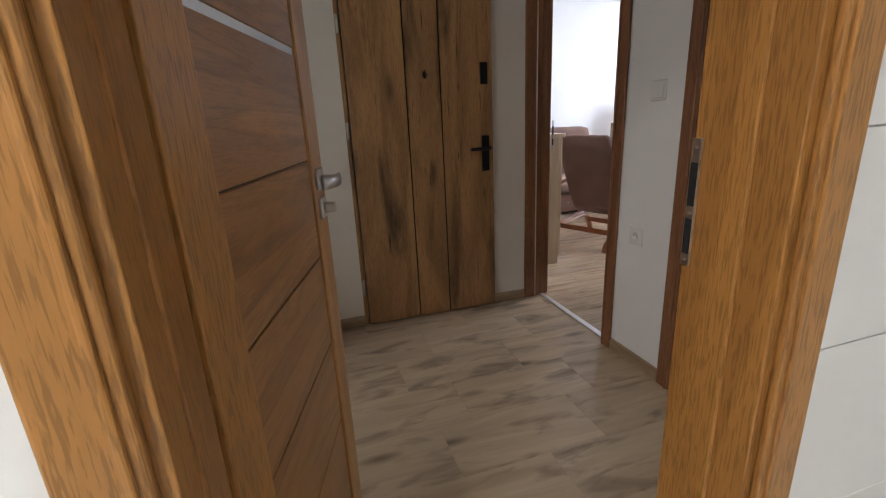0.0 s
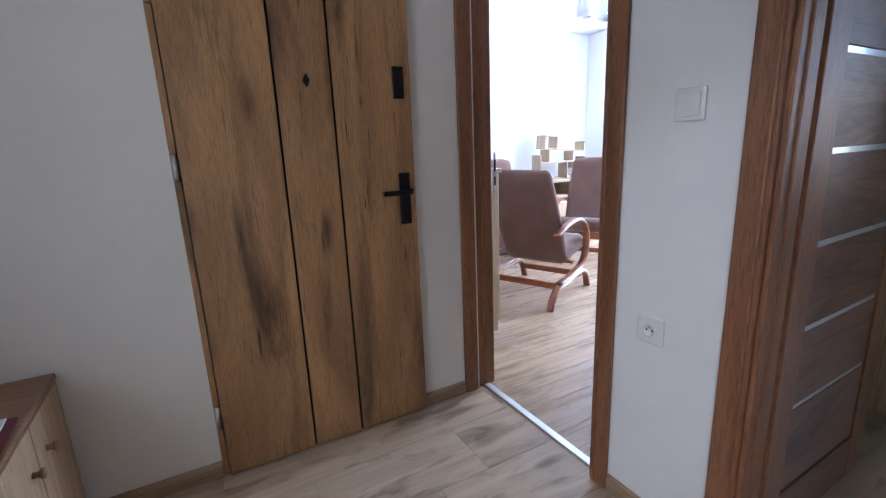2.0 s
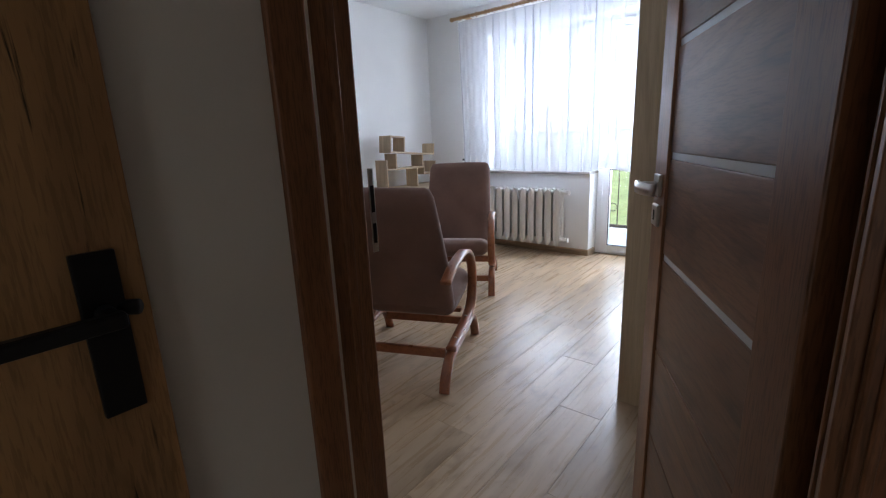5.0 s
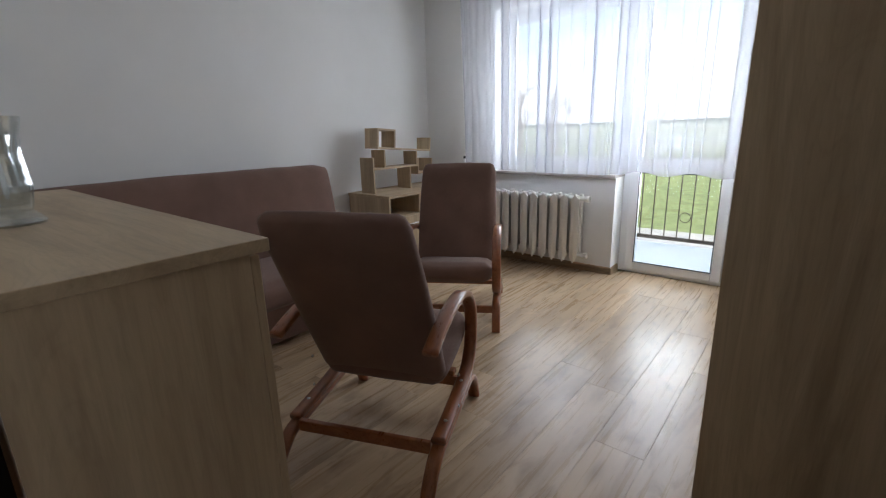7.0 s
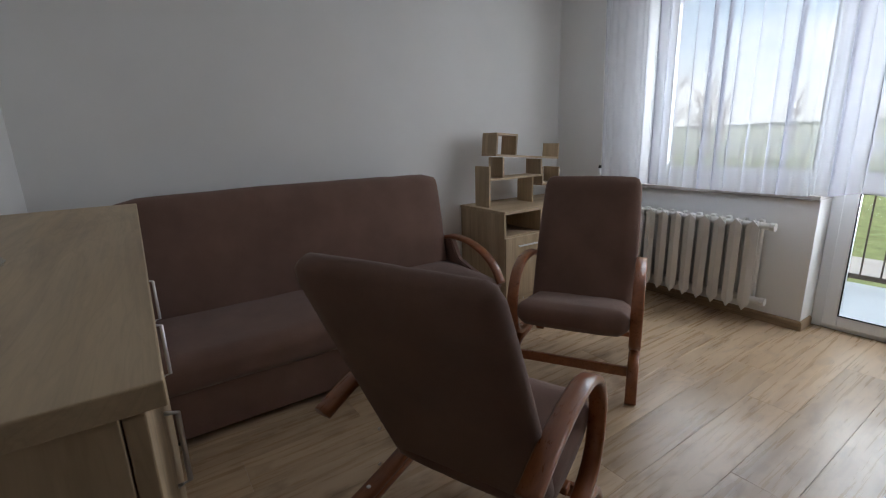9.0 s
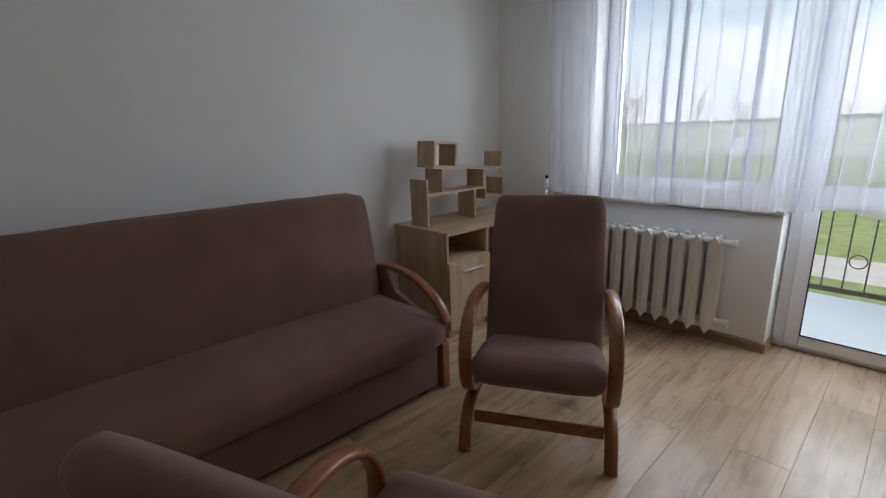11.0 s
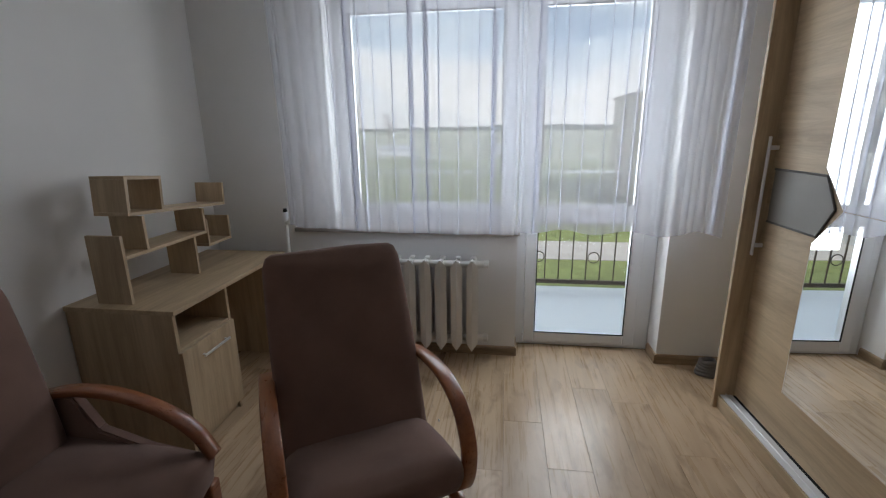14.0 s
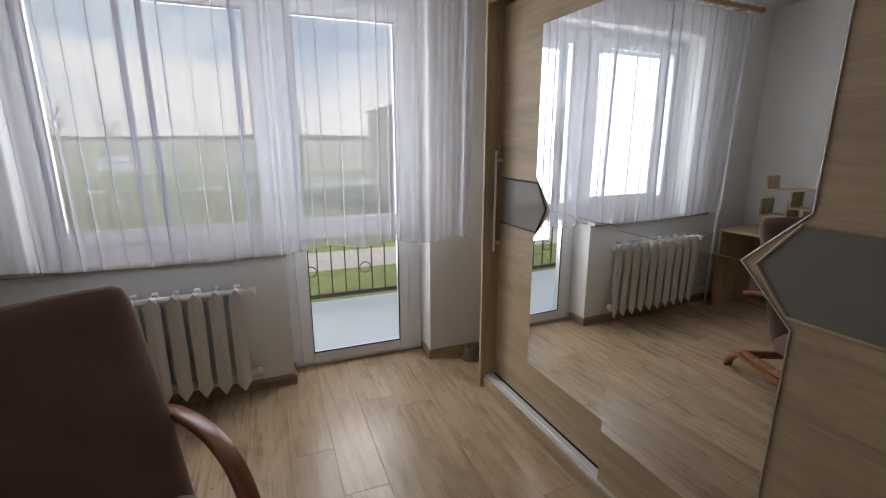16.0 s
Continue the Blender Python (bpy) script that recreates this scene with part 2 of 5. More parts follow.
# silver, hardly metallic: the window's reflection is put into its pale colour
TRACK = plain("silver_rail_reflection_tint", (0.80, 0.80, 0.81), 0.3, 0.25, vary=0.02)
PVC = plain("white_pvc", (0.84, 0.85, 0.86), 0.35, vary=0.015)
PLASTIC = plain("white_switch_plastic", (0.82, 0.81, 0.78), 0.22, vary=0.01, coat=0.3)
RADIATOR = plain("white_radiator_enamel", (0.78, 0.76, 0.72), 0.4, grain=0.05, scale=25, vary=0.04)
GRANITE = plain("speckled_stone", (0.42, 0.38, 0.35), 0.3, scale=160, vary=0.75)
GROOVE = plain("dark_veneer_groove", (0.085, 0.042, 0.018), 0.7)
SEAL = plain("black_rubber", (0.012, 0.012, 0.012), 0.9)
PANE = glass("window_pane", (0.97, 0.985, 0.98), 0.0, 0.94)
FROST = plain("frosted_glass_strip", (0.72, 0.76, 0.80), 0.22, vary=0.02, coat=0.4)
VASE = glass("cut_crystal", (0.93, 0.96, 0.96), 0.03, 0.72)
SHEER = sheer("white_net_curtain")
HEX = plain("taupe_lacquered_glass", (0.21, 0.195, 0.17), 0.5, vary=0.04, coat=0.1)
# far hexagon's rim, with its dark reflection put into the colour
HEX_RIM_REFLECT = plain("hexagon_rim_reflection", (0.085, 0.075, 0.065), 0.45, vary=0.05)
MIRROR = plain("mirror_silver", (0.90, 0.91, 0.91), 0.0, 1.0, vary=0.0)
PAPER = plain("white_paper", (0.78, 0.77, 0.78), 0.8, vary=0.05)
MAROON = plain("dark_red_cover", (0.10, 0.012, 0.02), 0.5)
RODWOOD = wood("turned_pine_rod", (0.50, 0.32, 0.16), (0.40, 0.24, 0.11), (0.25, 0.14, 0.06), "y", 0.4, 0.4)
OPAL = plain("opal_lamp_glass", (0.84, 0.85, 0.86), 0.15, vary=0.02, coat=0.5)
ROPE = plain("grey_cotton_rope", (0.24, 0.22, 0.21), 0.95, grain=0.6, scale=120, vary=0.25)
GRASS = plain("mown_grass", (0.205, 0.245, 0.085), 0.95, grain=0.5, scale=9, vary=0.3)
# field green, paled so that haze over the distance is in the colour
FIELD = plain("far_field", (0.32, 0.34, 0.22), 0.95, scale=0.05, vary=0.3)
HILLS = plain("wooded_hills", (0.085, 0.115, 0.085), 0.95, scale=0.3, vary=0.4)
PATHWAY = plain("concrete_path", (0.42, 0.40, 0.37), 0.9, grain=0.2, scale=12, vary=0.12)
BALCONY = plain("pale_balcony_tile", (0.86, 0.87, 0.87), 0.35, vary=0.04)
# light reflected off the handrail's top is put into this pale colour
RAILTOP = plain("handrail_toplight_colour", (0.85, 0.85, 0.84), 0.5)
IRON = plain("painted_railing_iron", (0.085, 0.065, 0.05), 0.5, 0.2)
RENDERED = plain("beige_house_plaster", (0.76, 0.62, 0.44), 0.9, scale=4, vary=0.08)
GREYWALL = plain("grey_house_plaster", (0.34, 0.35, 0.36), 0.9, scale=4, vary=0.1)
ROOFING = plain("dark_roof_sheet", (0.09, 0.085, 0.085), 0.7)
SHEDWHITE = plain("white_shed_sheet", (0.45, 0.48, 0.52), 0.6)
BARK = plain("bare_bark", (0.10, 0.075, 0.055), 0.95, vary=0.2)
DARKGLASS = plain("dark_house_window", (0.03, 0.04, 0.05), 0.1)


# ---- mesh helpers ----
def box(a, b, bevel=0.0, seg=2, bm=None):
    """A box from corner a to corner b, its edges rounded by bevel."""
    own = bm if bm is not None else bmesh.new()
    a, b = Vector(a), Vector(b)
    made = bmesh.ops.create_cube(own, size=1.0, matrix=Matrix.LocRotScale((a + b) / 2, None, b - a))
    if bevel:
        edges = {e for v in made["verts"] for e in v.link_edges}
        bmesh.ops.bevel(own, geom=list(edges), offset=bevel, segments=seg, affect="EDGES", profile=0.5, clamp_overlap=True)
    return own


def tube(points, r, sides=10, bm=None, closed=False):
    """A round bar along points."""
    own = bm if bm is not None else bmesh.new()
    pts = [Vector(p) for p in points]
    rings, n = [], len(pts)
    for i, p in enumerate(pts):
        d = (pts[(i + 1) % n] - pts[i - 1]) if closed else (pts[min(i + 1, n - 1)] - pts[max(i - 1, 0)])
        d.normalize()
        side = d.cross((0, 0, 1) if abs(d.z) < 0.9 else (1, 0, 0)).normalized()
        up = side.cross(d)
        rr = r[i] if isinstance(r, (list, tuple)) else r
        rings.append([own.verts.new(p + rr * (math.cos(a) * side + math.sin(a) * up)) for a in (2 * math.pi * k / sides for k in range(sides))])
    for i in range(n if closed else n - 1):
        p, q = rings[i], rings[(i + 1) % n]
        for k in range(sides):
            own.faces.new((p[k], p[(k + 1) % sides], q[(k + 1) % sides], q[k]))
    if not closed:
        own.faces.new(rings[0][::-1])
        own.faces.new(rings[-1])
    return own


def lathe(profile, at=(0, 0, 0), sides=24, bm=None):
    """A turned shape from (radius, height) pairs, about the upright axis through at."""
    own = bm if bm is not None else bmesh.new()
    at = Vector(at)
    rings = [[own.verts.new(at + Vector((r * math.cos(a), r * math.sin(a), z))) for a in (2 * math.pi * k / sides for k in range(sides))] for r, z in profile]
    for p, q in zip(rings, rings[1:]):
        for k in range(sides):
            own.faces.new((p[k], p[(k + 1) % sides], q[(k + 1) % sides], q[k]))
    return own


def smooth_line(points, per=8):
    """A rounded line through a few points."""
    p = [Vector(v) for v in points]
    p = [2 * p[0] - p[1], *p, 2 * p[-1] - p[-2]]
    line = []
    for a, b, c, d in zip(p, p[1:], p[2:], p[3:]):
        for k in range(per):
            s = k / per
            line.append(0.5 * (2 * b + (c - a) * s + (2 * a - 5 * b + 4 * c - d) * s * s + (3 * b - a - 3 * c + d) * s ** 3))
    return line + [p[-2]]


def strip(points, width, thick, y=0.0, per=8, bm=None):
    """A bent lath: it follows (x, z) points and is width wide along y."""
    own = bm if bm is not None else bmesh.new()
    line = smooth_line([(x, z) for x, z in points], per)
    rings, n = [], len(line)
    for i, p in enumerate(line):
        d = line[min(i + 1, n - 1)] - line[max(i - 1, 0)]
        d.normalize()
        nrm = Vector((-d.y, d.x))
        c = min(thick, width) * 0.22
        hw, ht = width / 2, thick / 2
        ring = []
        for u, v in ((-hw + c, -ht), (hw - c, -ht), (hw, -ht + c), (hw, ht - c), (hw - c, ht), (-hw + c, ht), (-hw, ht - c), (-hw, -ht + c)):
            q = p + nrm * v
            ring.append(own.verts.new((q.x, y + u, q.y)))
        rings.append(ring)
    for p, q in zip(rings, rings[1:]):
        for k in range(8):
            own.faces.new((p[k], q[k], q[(k + 1) % 8], p[(k + 1) % 8]))
    own.faces.new(rings[0])
    own.faces.new(rings[-1][::-1])
    return own


def slab(outline, lo, hi, axis="y", bevel=0.0):
    """A flat board from an outline in two axes, between lo and hi along the third."""
    own = bmesh.new()
    put = {"x": lambda a, b, c: (c, a, b), "y": lambda a, b, c: (a, c, b), "z": lambda a, b, c: (a, b, c)}[axis]
    low = [own.verts.new(put(a, b, lo)) for a, b in outline]
    high = [own.verts.new(put(a, b, hi)) for a, b in outline]
    own.faces.new(low)
    own.faces.new(high[::-1])
    n = len(outline)
    for k in range(n):
        own.faces.new((low[k], high[k], high[(k + 1) % n], low[(k + 1) % n]))
    bmesh.ops.recalc_face_normals(own, faces=own.faces)
    if bevel:
        bmesh.ops.bevel(own, geom=list(own.edges), offset=bevel, segments=2, affect="EDGES", clamp_overlap=True)
    return own


def cushion(size, bulge=0.02, corner=0.05, cuts=10, sag=0.0):
    """An upholstered block about the origin, with rounded corners and soft, slightly swollen faces."""
    own = bmesh.new()
    bmesh.ops.create_cube(own, size=1.0)
    bmesh.ops.subdivide_edges(own, edges=list(own.edges), cuts=cuts, use_grid_fill=True)
    h = Vector(size) / 2
    for v in own.verts:
        p = Vector((v.co.x * size[0], v.co.y * size[1], v.co.z * size[2]))
        c = Vector([max(-h[i] + corner, min(h[i] - corner, p[i])) if h[i] > corner else 0.0 for i in range(3)])
        d = p - c
        if d.length > 1e-6:
            lim = Vector([min(corner, h[i]) for i in range(3)])
            d = Vector([d[i] / lim[i] if lim[i] else 0 for i in range(3)])
            d = d / max(1.0, d.length)
            p = c + Vector([d[i] * lim[i] for i in range(3)])
        u = [2 * v.co[i] for i in range(3)]
        for i in range(3):
            j, k = (i + 1) % 3, (i + 2) % 3
            p[i] += bulge * u[i] * (1 - u[j] ** 2) * (1 - u[k] ** 2)
        p.z += 0.004 * noise.noise(p * 7.0) + 0.0025 * noise.noise(p * 19.0) - sag * (1 - u[0] ** 2) * (1 - u[1] ** 2)
        v.co = p
    return own


def mesh_object(name, bm, material, smooth=False):
    bmesh.ops.recalc_face_normals(bm, faces=bm.faces)
    data = bpy.data.meshes.new(name)
    bm.to_mesh(data)
    bm.free()
    data.materials.append(material)
    for p in data.polygons:
        p.use_smooth = smooth
    return new(name, data)


def part(name, bm, material, parent, label="", smooth=False):
    ob = mesh_object(name, bm, material, smooth)
    ob.parent = parent
    return tagged(ob, label)


def thing(name, m, label, category, group=""):
    ob = new(name)
    ob.empty_display_size = 0.1
    ob.matrix_basis = m
    return tagged(ob, label, category, group)


def built(name, bm, material, label, smooth=False):
    return tagged(mesh_object(name, bm, material, smooth), label, kind="structure")


def boxes(*pairs, bevel=0.0):
    bm = bmesh.new()
    for a, b in pairs:
        box(a, b, bevel, 2, bm)
    return bm


def piece(name, data, at, parent, turn=0.0):
    ob = new(name, data)
    ob.matrix_basis = pose(*at, 0, 0, turn)
    ob.parent = parent
    return ob


def shared(name, bm, material):
    bmesh.ops.recalc_face_normals(bm, faces=bm.faces)
    data = bpy.data.meshes.new(name)
    bm.to_mesh(data)
    bm.free()
    data.materials.append(material)
    return data


# ---- the shell: bathroom, hall, kitchen, living room ----
HX, RX = 1.600, 1.690          # hall face and room face of the wall with the doors
EY = 2.435                     # wall of the entrance door
BY0, BY1 = 0.200, 0.350        # bathroom wall
WX, WXO = 5.485, 5.860         # window wall, inner and outer face
NY, SY = 5.495, 1.615          # walls of the living room
TOP = 2.60
OPEN_Y0, OPEN_Y1 = 1.676, 2.460   # doorway to the living room
KIT_Y0, KIT_Y1 = 0.470, 1.212      # doorway to the kitchen
BATH_X0, BATH_X1 = -0.022, 0.722  # doorway to the bathroom
HEAD = 2.05
ED_X, DW = 0.432, 0.846         # entrance door leaf
HALL_X = -0.44                 # end wall of the hall

built("wall_entrance", boxes(((HALL_X - 0.1, EY, 0), (ED_X - 0.025, EY + 0.2, TOP)), ((ED_X + DW + 0.002, EY, 0), (HX - 0.0005, EY + 0.2, TOP)), ((ED_X - 0.025, EY, 2.05), (ED_X + DW + 0.002, EY + 0.2, TOP)), ((ED_X - 0.025, EY + 0.06, 0), (ED_X + DW + 0.002, EY + 0.2, 2.05))), WALL_HALL, "warm white painted wall round the entrance door")
built("wall_hall_rooms", boxes(((HX, OPEN_Y1, 0), (RX, NY, TOP)), ((HX, OPEN_Y0, HEAD), (RX, OPEN_Y1, TOP)), ((HX, KIT_Y1, 0), (RX, OPEN_Y0, TOP)), ((HX, KIT_Y0, HEAD), (RX, KIT_Y1, TOP)), ((HX, -2.0, 0), (RX, KIT_Y0, TOP))), WALL, "white painted wall with two door openings")
# the doorway in this wall is assumed, opened for the added hall lamp
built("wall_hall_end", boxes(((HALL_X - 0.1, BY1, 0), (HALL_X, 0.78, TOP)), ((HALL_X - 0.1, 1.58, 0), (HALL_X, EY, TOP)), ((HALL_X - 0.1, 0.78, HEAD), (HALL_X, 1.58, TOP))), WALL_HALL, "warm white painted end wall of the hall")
wall_bath = built("wall_bathroom", boxes(((-1.3, BY0, 0), (BATH_X0, BY1, TOP)), ((BATH_X1, BY0, 0), (HX, BY1, TOP)), ((BATH_X0, BY0, HEAD), (BATH_X1, BY1, TOP))), GROUT, "bathroom wall with grey grout under white tiles")
built("wall_bathroom_skin", boxes(((HALL_X, BY1, 0), (BATH_X0, BY1 + 0.004, TOP)), ((BATH_X1, BY1, 0), (HX, BY1 + 0.004, TOP)), ((BATH_X0, BY1, HEAD), (BATH_X1, BY1 + 0.004, TOP))), WALL_HALL, "painted hall side of the bathroom wall")
built("wall_bathroom_rest", boxes(((-1.4, -2.1, 0), (-1.3, BY1, TOP)), ((-1.3, -2.1, 0), (HX, -2.0, TOP))), TILE, "white tiled bathroom walls")
# unseen room, added only to close off the assumed doorway
built("wall_assumed_room", boxes(((-1.5, BY1 + 0.004, 0), (-1.4, EY + 0.2, TOP)), ((-1.4, EY, 0), (HALL_X - 0.1, EY + 0.2, TOP))), WALL, "plain white walls closing off an assumed, unseen room")
built("wall_north", boxes(((HX, NY, 0), (WX, NY + 0.15, TOP + 0.1))), WALL, "plain white painted wall behind the sofa")
built("wall_south", boxes(((RX, SY - 0.11, 0), (WX, SY, TOP))), WALL, "plain white painted wall behind the wardrobe")

NICHE0, NICHE1 = 2.553, 3.452      # recess of the balcony door
WIN0, WIN1 = 3.452, 4.634
SILL_Z, LINTEL = 0.833, 2.281
built("wall_window", boxes(((WX, WIN1, 0), (WXO, NY + 0.15, TOP)), ((WX, SY - 0.11, 0), (WXO, NICHE0, TOP)), ((WX, WIN0, 0), (WXO, WIN1, SILL_Z)), ((WX, NICHE0, LINTEL), (WXO, WIN1, TOP))), WALL, "white painted window wall with a recess for the balcony door")
built("wall_kitchen_window", boxes(((WX, -2.0, 0), (WXO, -0.3, TOP)), ((WX, 1.1, 0), (WXO, SY - 0.11, TOP)), ((WX, -0.3, 0), (WXO, 1.1, 0.9)), ((WX, -0.3, 2.3), (WXO, 1.1, TOP))), WALL, "white kitchen wall with a window opening")
built("wall_kitchen_end", boxes(((RX, -2.1, 0), (WXO, -2.0, TOP))), WALL, "plain white kitchen wall")
built("ceiling", boxes(((-1.4, -2.1, TOP), (RX - 0.004, EY + 0.2, TOP + 0.12)), ((RX - 0.004, -2.1, TOP), (WXO, NY + 0.15, TOP + 0.12))), CEIL, "plain white ceiling")
floor = built("floor", boxes(((-1.4, -2.1, -0.15), (WXO, NY + 0.2, -0.008))), JOINT, "dark bed under the laminate floor")
built("floor_bathroom", boxes(((-1.3, -2.0, -0.008), (HX, BY1 - 0.08, 0.0))), TILE, "pale tiled bathroom floor")
built("floor_kitchen", boxes(((RX, -2.0, -0.008), (WX, SY - 0.11, 0.0))), LAMINATE_HALL, "grey-brown kitchen floor")


def baseboard(a, b, side, material):
    """A moulded skirting board from a to b on the floor; side points into the room."""
    a, b, s = Vector((*a, 0)), Vector((*b, 0)), Vector((*side, 0))
    prof = [(0.0, 0.0), (0.014, 0.0), (0.014, 0.045), (0.011, 0.056), (0.006, 0.061), (0.0, 0.062)]
    bm = bmesh.new()
    r = [[bm.verts.new(p + s * d + Vector((0, 0, z))) for d, z in prof] for p in (a, b)]
    for k in range(len(prof)):
        bm.faces.new((r[0][k], r[1][k], r[1][(k + 1) % 6], r[0][(k + 1) % 6]))
    bm.faces.new(r[0])
    bm.faces.new(r[1][::-1])
    return built("baseboard", bm, material, "oak-coloured moulded skirting board along the wall")


baseboard((-0.02, EY), (ED_X - 0.025, EY), (0, -1), SKIRT)
baseboard((ED_X + DW + 0.002, EY), (HX - 0.092, EY), (0, -1), SKIRT)
baseboard((HX, KIT_Y1 + 0.065), (HX, OPEN_Y0 - 0.065), (-1, 0), SKIRT_Y)
baseboard((WX, WIN0 + 0.0), (WX, NY), (-1, 0), SKIRT_Y)
baseboard((WX - 0.014, WIN0), (WX + 0.16, WIN0), (0, -1), SKIRT)
baseboard((WX - 0.014, NICHE0), (WX + 0.16, NICHE0), (0, 1), SKIRT)
baseboard((WX, SY), (WX, NICHE0), (-1, 0), SKIRT_Y)
baseboard((RX, NY), (WX - 0.014, NY), (0, -1), SKIRT)
baseboard((RX, OPEN_Y1 + 0.065), (RX, NY), (1, 0), SKIRT_Y)
baseboard((RX, SY), (WX - 0.014, SY), (0, 1), SKIRT)


# ---- doors ----
def casing(name, m, width, depth, label, upright, level, clear_head=HEAD):
    """Door lining with moulded architraves on both faces. Local x along the opening, y from the near face (0) to the far one."""
    root = thing(name, m, label, "door frame")
    root["kind"] = "structure"
    aw, ap, lin = 0.072, 0.016, 0.022
    for x0, x1 in ((0, lin), (width - lin, width)):
        part("lining", box((x0, -0.002, 0), (x1, depth + 0.002, clear_head - lin), 0.002), upright, root)
        xs = (x0 + 0.012, x0 + 0.026) if x0 == 0 else (x1 - 0.026, x1 - 0.012)
        part("stop", box((xs[0], depth * 0.36, 0), (xs[1] + 0.0005, depth * 0.60, clear_head - lin - 0.003), 0.003), upright, root)
    part("lining", box((0, -0.002, clear_head - lin), (width, depth + 0.002, clear_head), 0.002), level, root)
    for y0, y1 in ((-ap, -0.0025), (depth + 0.0025, depth + ap)):
        for x0, x1 in ((lin * 0.4 - aw, lin * 0.4), (width - lin * 0.4, width - lin * 0.4 + aw)):
            arch = part("architrave", box((x0, y0, 0), (x1, y1, clear_head + 0.06), 0.005, 3), upright, root)
            xb = x0 + 0.052 if x0 < 0 else x1 - 0.052 - 0.009
            yb = (y0 - 0.005, y0 + 0.004) if y0 < 0 else (y1 - 0.004, y1 + 0.005)
            part("bead", box((xb, yb[0], 0), (xb + 0.009, yb[1], clear_head + 0.02), 0.003, 2), upright, arch)
        part("architrave", box((lin * 0.4 + 0.001, y0, clear_head - lin * 0.4), (width - lin * 0.4 - 0.001, y1, clear_head + 0.06), 0.005, 3), level, root)
    return root


def lever_set(root, x, z, face, out, toward, material, lock):
    """A lever on its square rose, and the lock rose below. out: -1 or 1 along y; toward: way the lever points along x."""
    rose = part("rose", box((x - 0.026, min(face, face + out * 0.009), z - 0.026), (x + 0.026, max(face, face + out * 0.009), z + 0.026), 0.003), material, root, "square nickel rose")
    part("neck", tube([(x, face + out * 0.006, z), (x, face + out * 0.052, z)], 0.009, 12), material, rose, smooth=True)
    pts = [(x, face + out * 0.05, z), (x + toward * 0.025, face + out * 0.056, z), (x + toward * 0.075, face + out * 0.054, z), (x + toward * 0.118, face + out * 0.040, z)]
    bm, line = bmesh.new(), smooth_line(pts, 5)
    rings = []
    for i, p in enumerate(line):
        d = (line[min(i + 1, len(line) - 1)] - line[max(i - 1, 0)]).normalized()
        s = Vector((-d.y, d.x, 0))
        rings.append([bm.verts.new(p + s * u + Vector((0, 0, v))) for u, v in ((-0.004, -0.013), (0.004, -0.013), (0.006, 0), (0.004, 0.013), (-0.004, 0.013), (-0.006, 0))])
    for p, q in zip(rings, rings[1:]):
        for k in range(6):
            bm.faces.new((p[k], q[k], q[(k + 1) % 6], p[(k + 1) % 6]))
    bm.faces.new(rings[0])
    bm.faces.new(rings[-1][::-1])
    part("lever", bm, material, rose, "curved nickel lever", True)
    lockrose = part("lock_rose", box((x - 0.026, min(face, face + out * 0.009), z - 0.098), (x + 0.026, max(face, face + out * 0.009), z - 0.046), 0.003), material, root, "square nickel lock rose")
    if lock == "turn":
        part("thumb_turn", box((x - 0.008, min(face + out * 0.008, face + out * 0.036), z - 0.085), (x + 0.008, max(face + out * 0.008, face + out * 0.036), z - 0.059), 0.003), material, lockrose)
    else:
        # the slot is not cut; a black block gives its shade
        part("keyhole", boxes(((x - 0.004, min(face, face + out * 0.0095), z - 0.084), (x + 0.004, max(face, face + out * 0.0100), z - 0.060))), SEAL, lockrose, "black block for the shade in the lock's slot")


def interior_door(name, m, width, strips, label, turn_side, upright, level, flip=False, drop=0.0):
    """A veneered leaf: hinge at local x 0, thickness along y from 0 to 0.04; panels between stiles, glass strips or plain grooves between panels."""
    root = thing(name, m, label, "door")
    th, st, h = 0.04, 0.105, 2.02
    part("stile", box((0, 0, 0.008), (st, th, h), 0.003), upright, root)
    part("stile", box((width - st, 0, 0.008), (width, th, h), 0.003), upright, root)
    part("rail", box((st + 0.0005, 0.001, h - 0.11), (width - st - 0.0005, th - 0.001, h), 0.002), level, root)
    part("rail", box((st + 0.0005, 0.001, 0.008), (width - st - 0.0005, th - 0.001, 0.17), 0.002), level, root)
    marks = [z - drop for z in (0.465, 0.70, 0.935, 1.17, 1.405, 1.64)]
    strips = [z - drop for z in strips]
    edges = [0.17, *marks, h - 0.11]
    for lo, hi in zip(edges, edges[1:]):
        a = lo + (0.008 if lo in strips else 0.002)
        b = hi - (0.008 if hi in strips else 0.002)
        part("panel", box((st + 0.001, 0.006, a), (width - st - 0.001, th - 0.006, b), 0.002), level, root)
    for z in marks:
        if z in strips:
            part("glass_strip", box((st + 0.001, 0.009, z - 0.0075), (width - st - 0.001, th - 0.009, z + 0.0075)), FROST, root, "frosted glass strip")
        else:
            part("groove", box((st + 0.001, 0.012, z - 0.0025), (width - st - 0.001, th - 0.012, z + 0.0025)), GROOVE, root, "dark groove")
    for out, face in ((-1, 0.0), (1, th)):
        lever_set(root, width - 0.055, 1.100, face, out, -1, STEEL, "turn" if out == turn_side else "key")
    for z in (0.22, 1.80):
        part("hinge", tube([(-0.006, -0.004 if not flip else th + 0.004, z - 0.04), (-0.006, -0.004 if not flip else th + 0.004, z + 0.04)], 0.007, 10), STEEL, root, smooth=True)
    return root


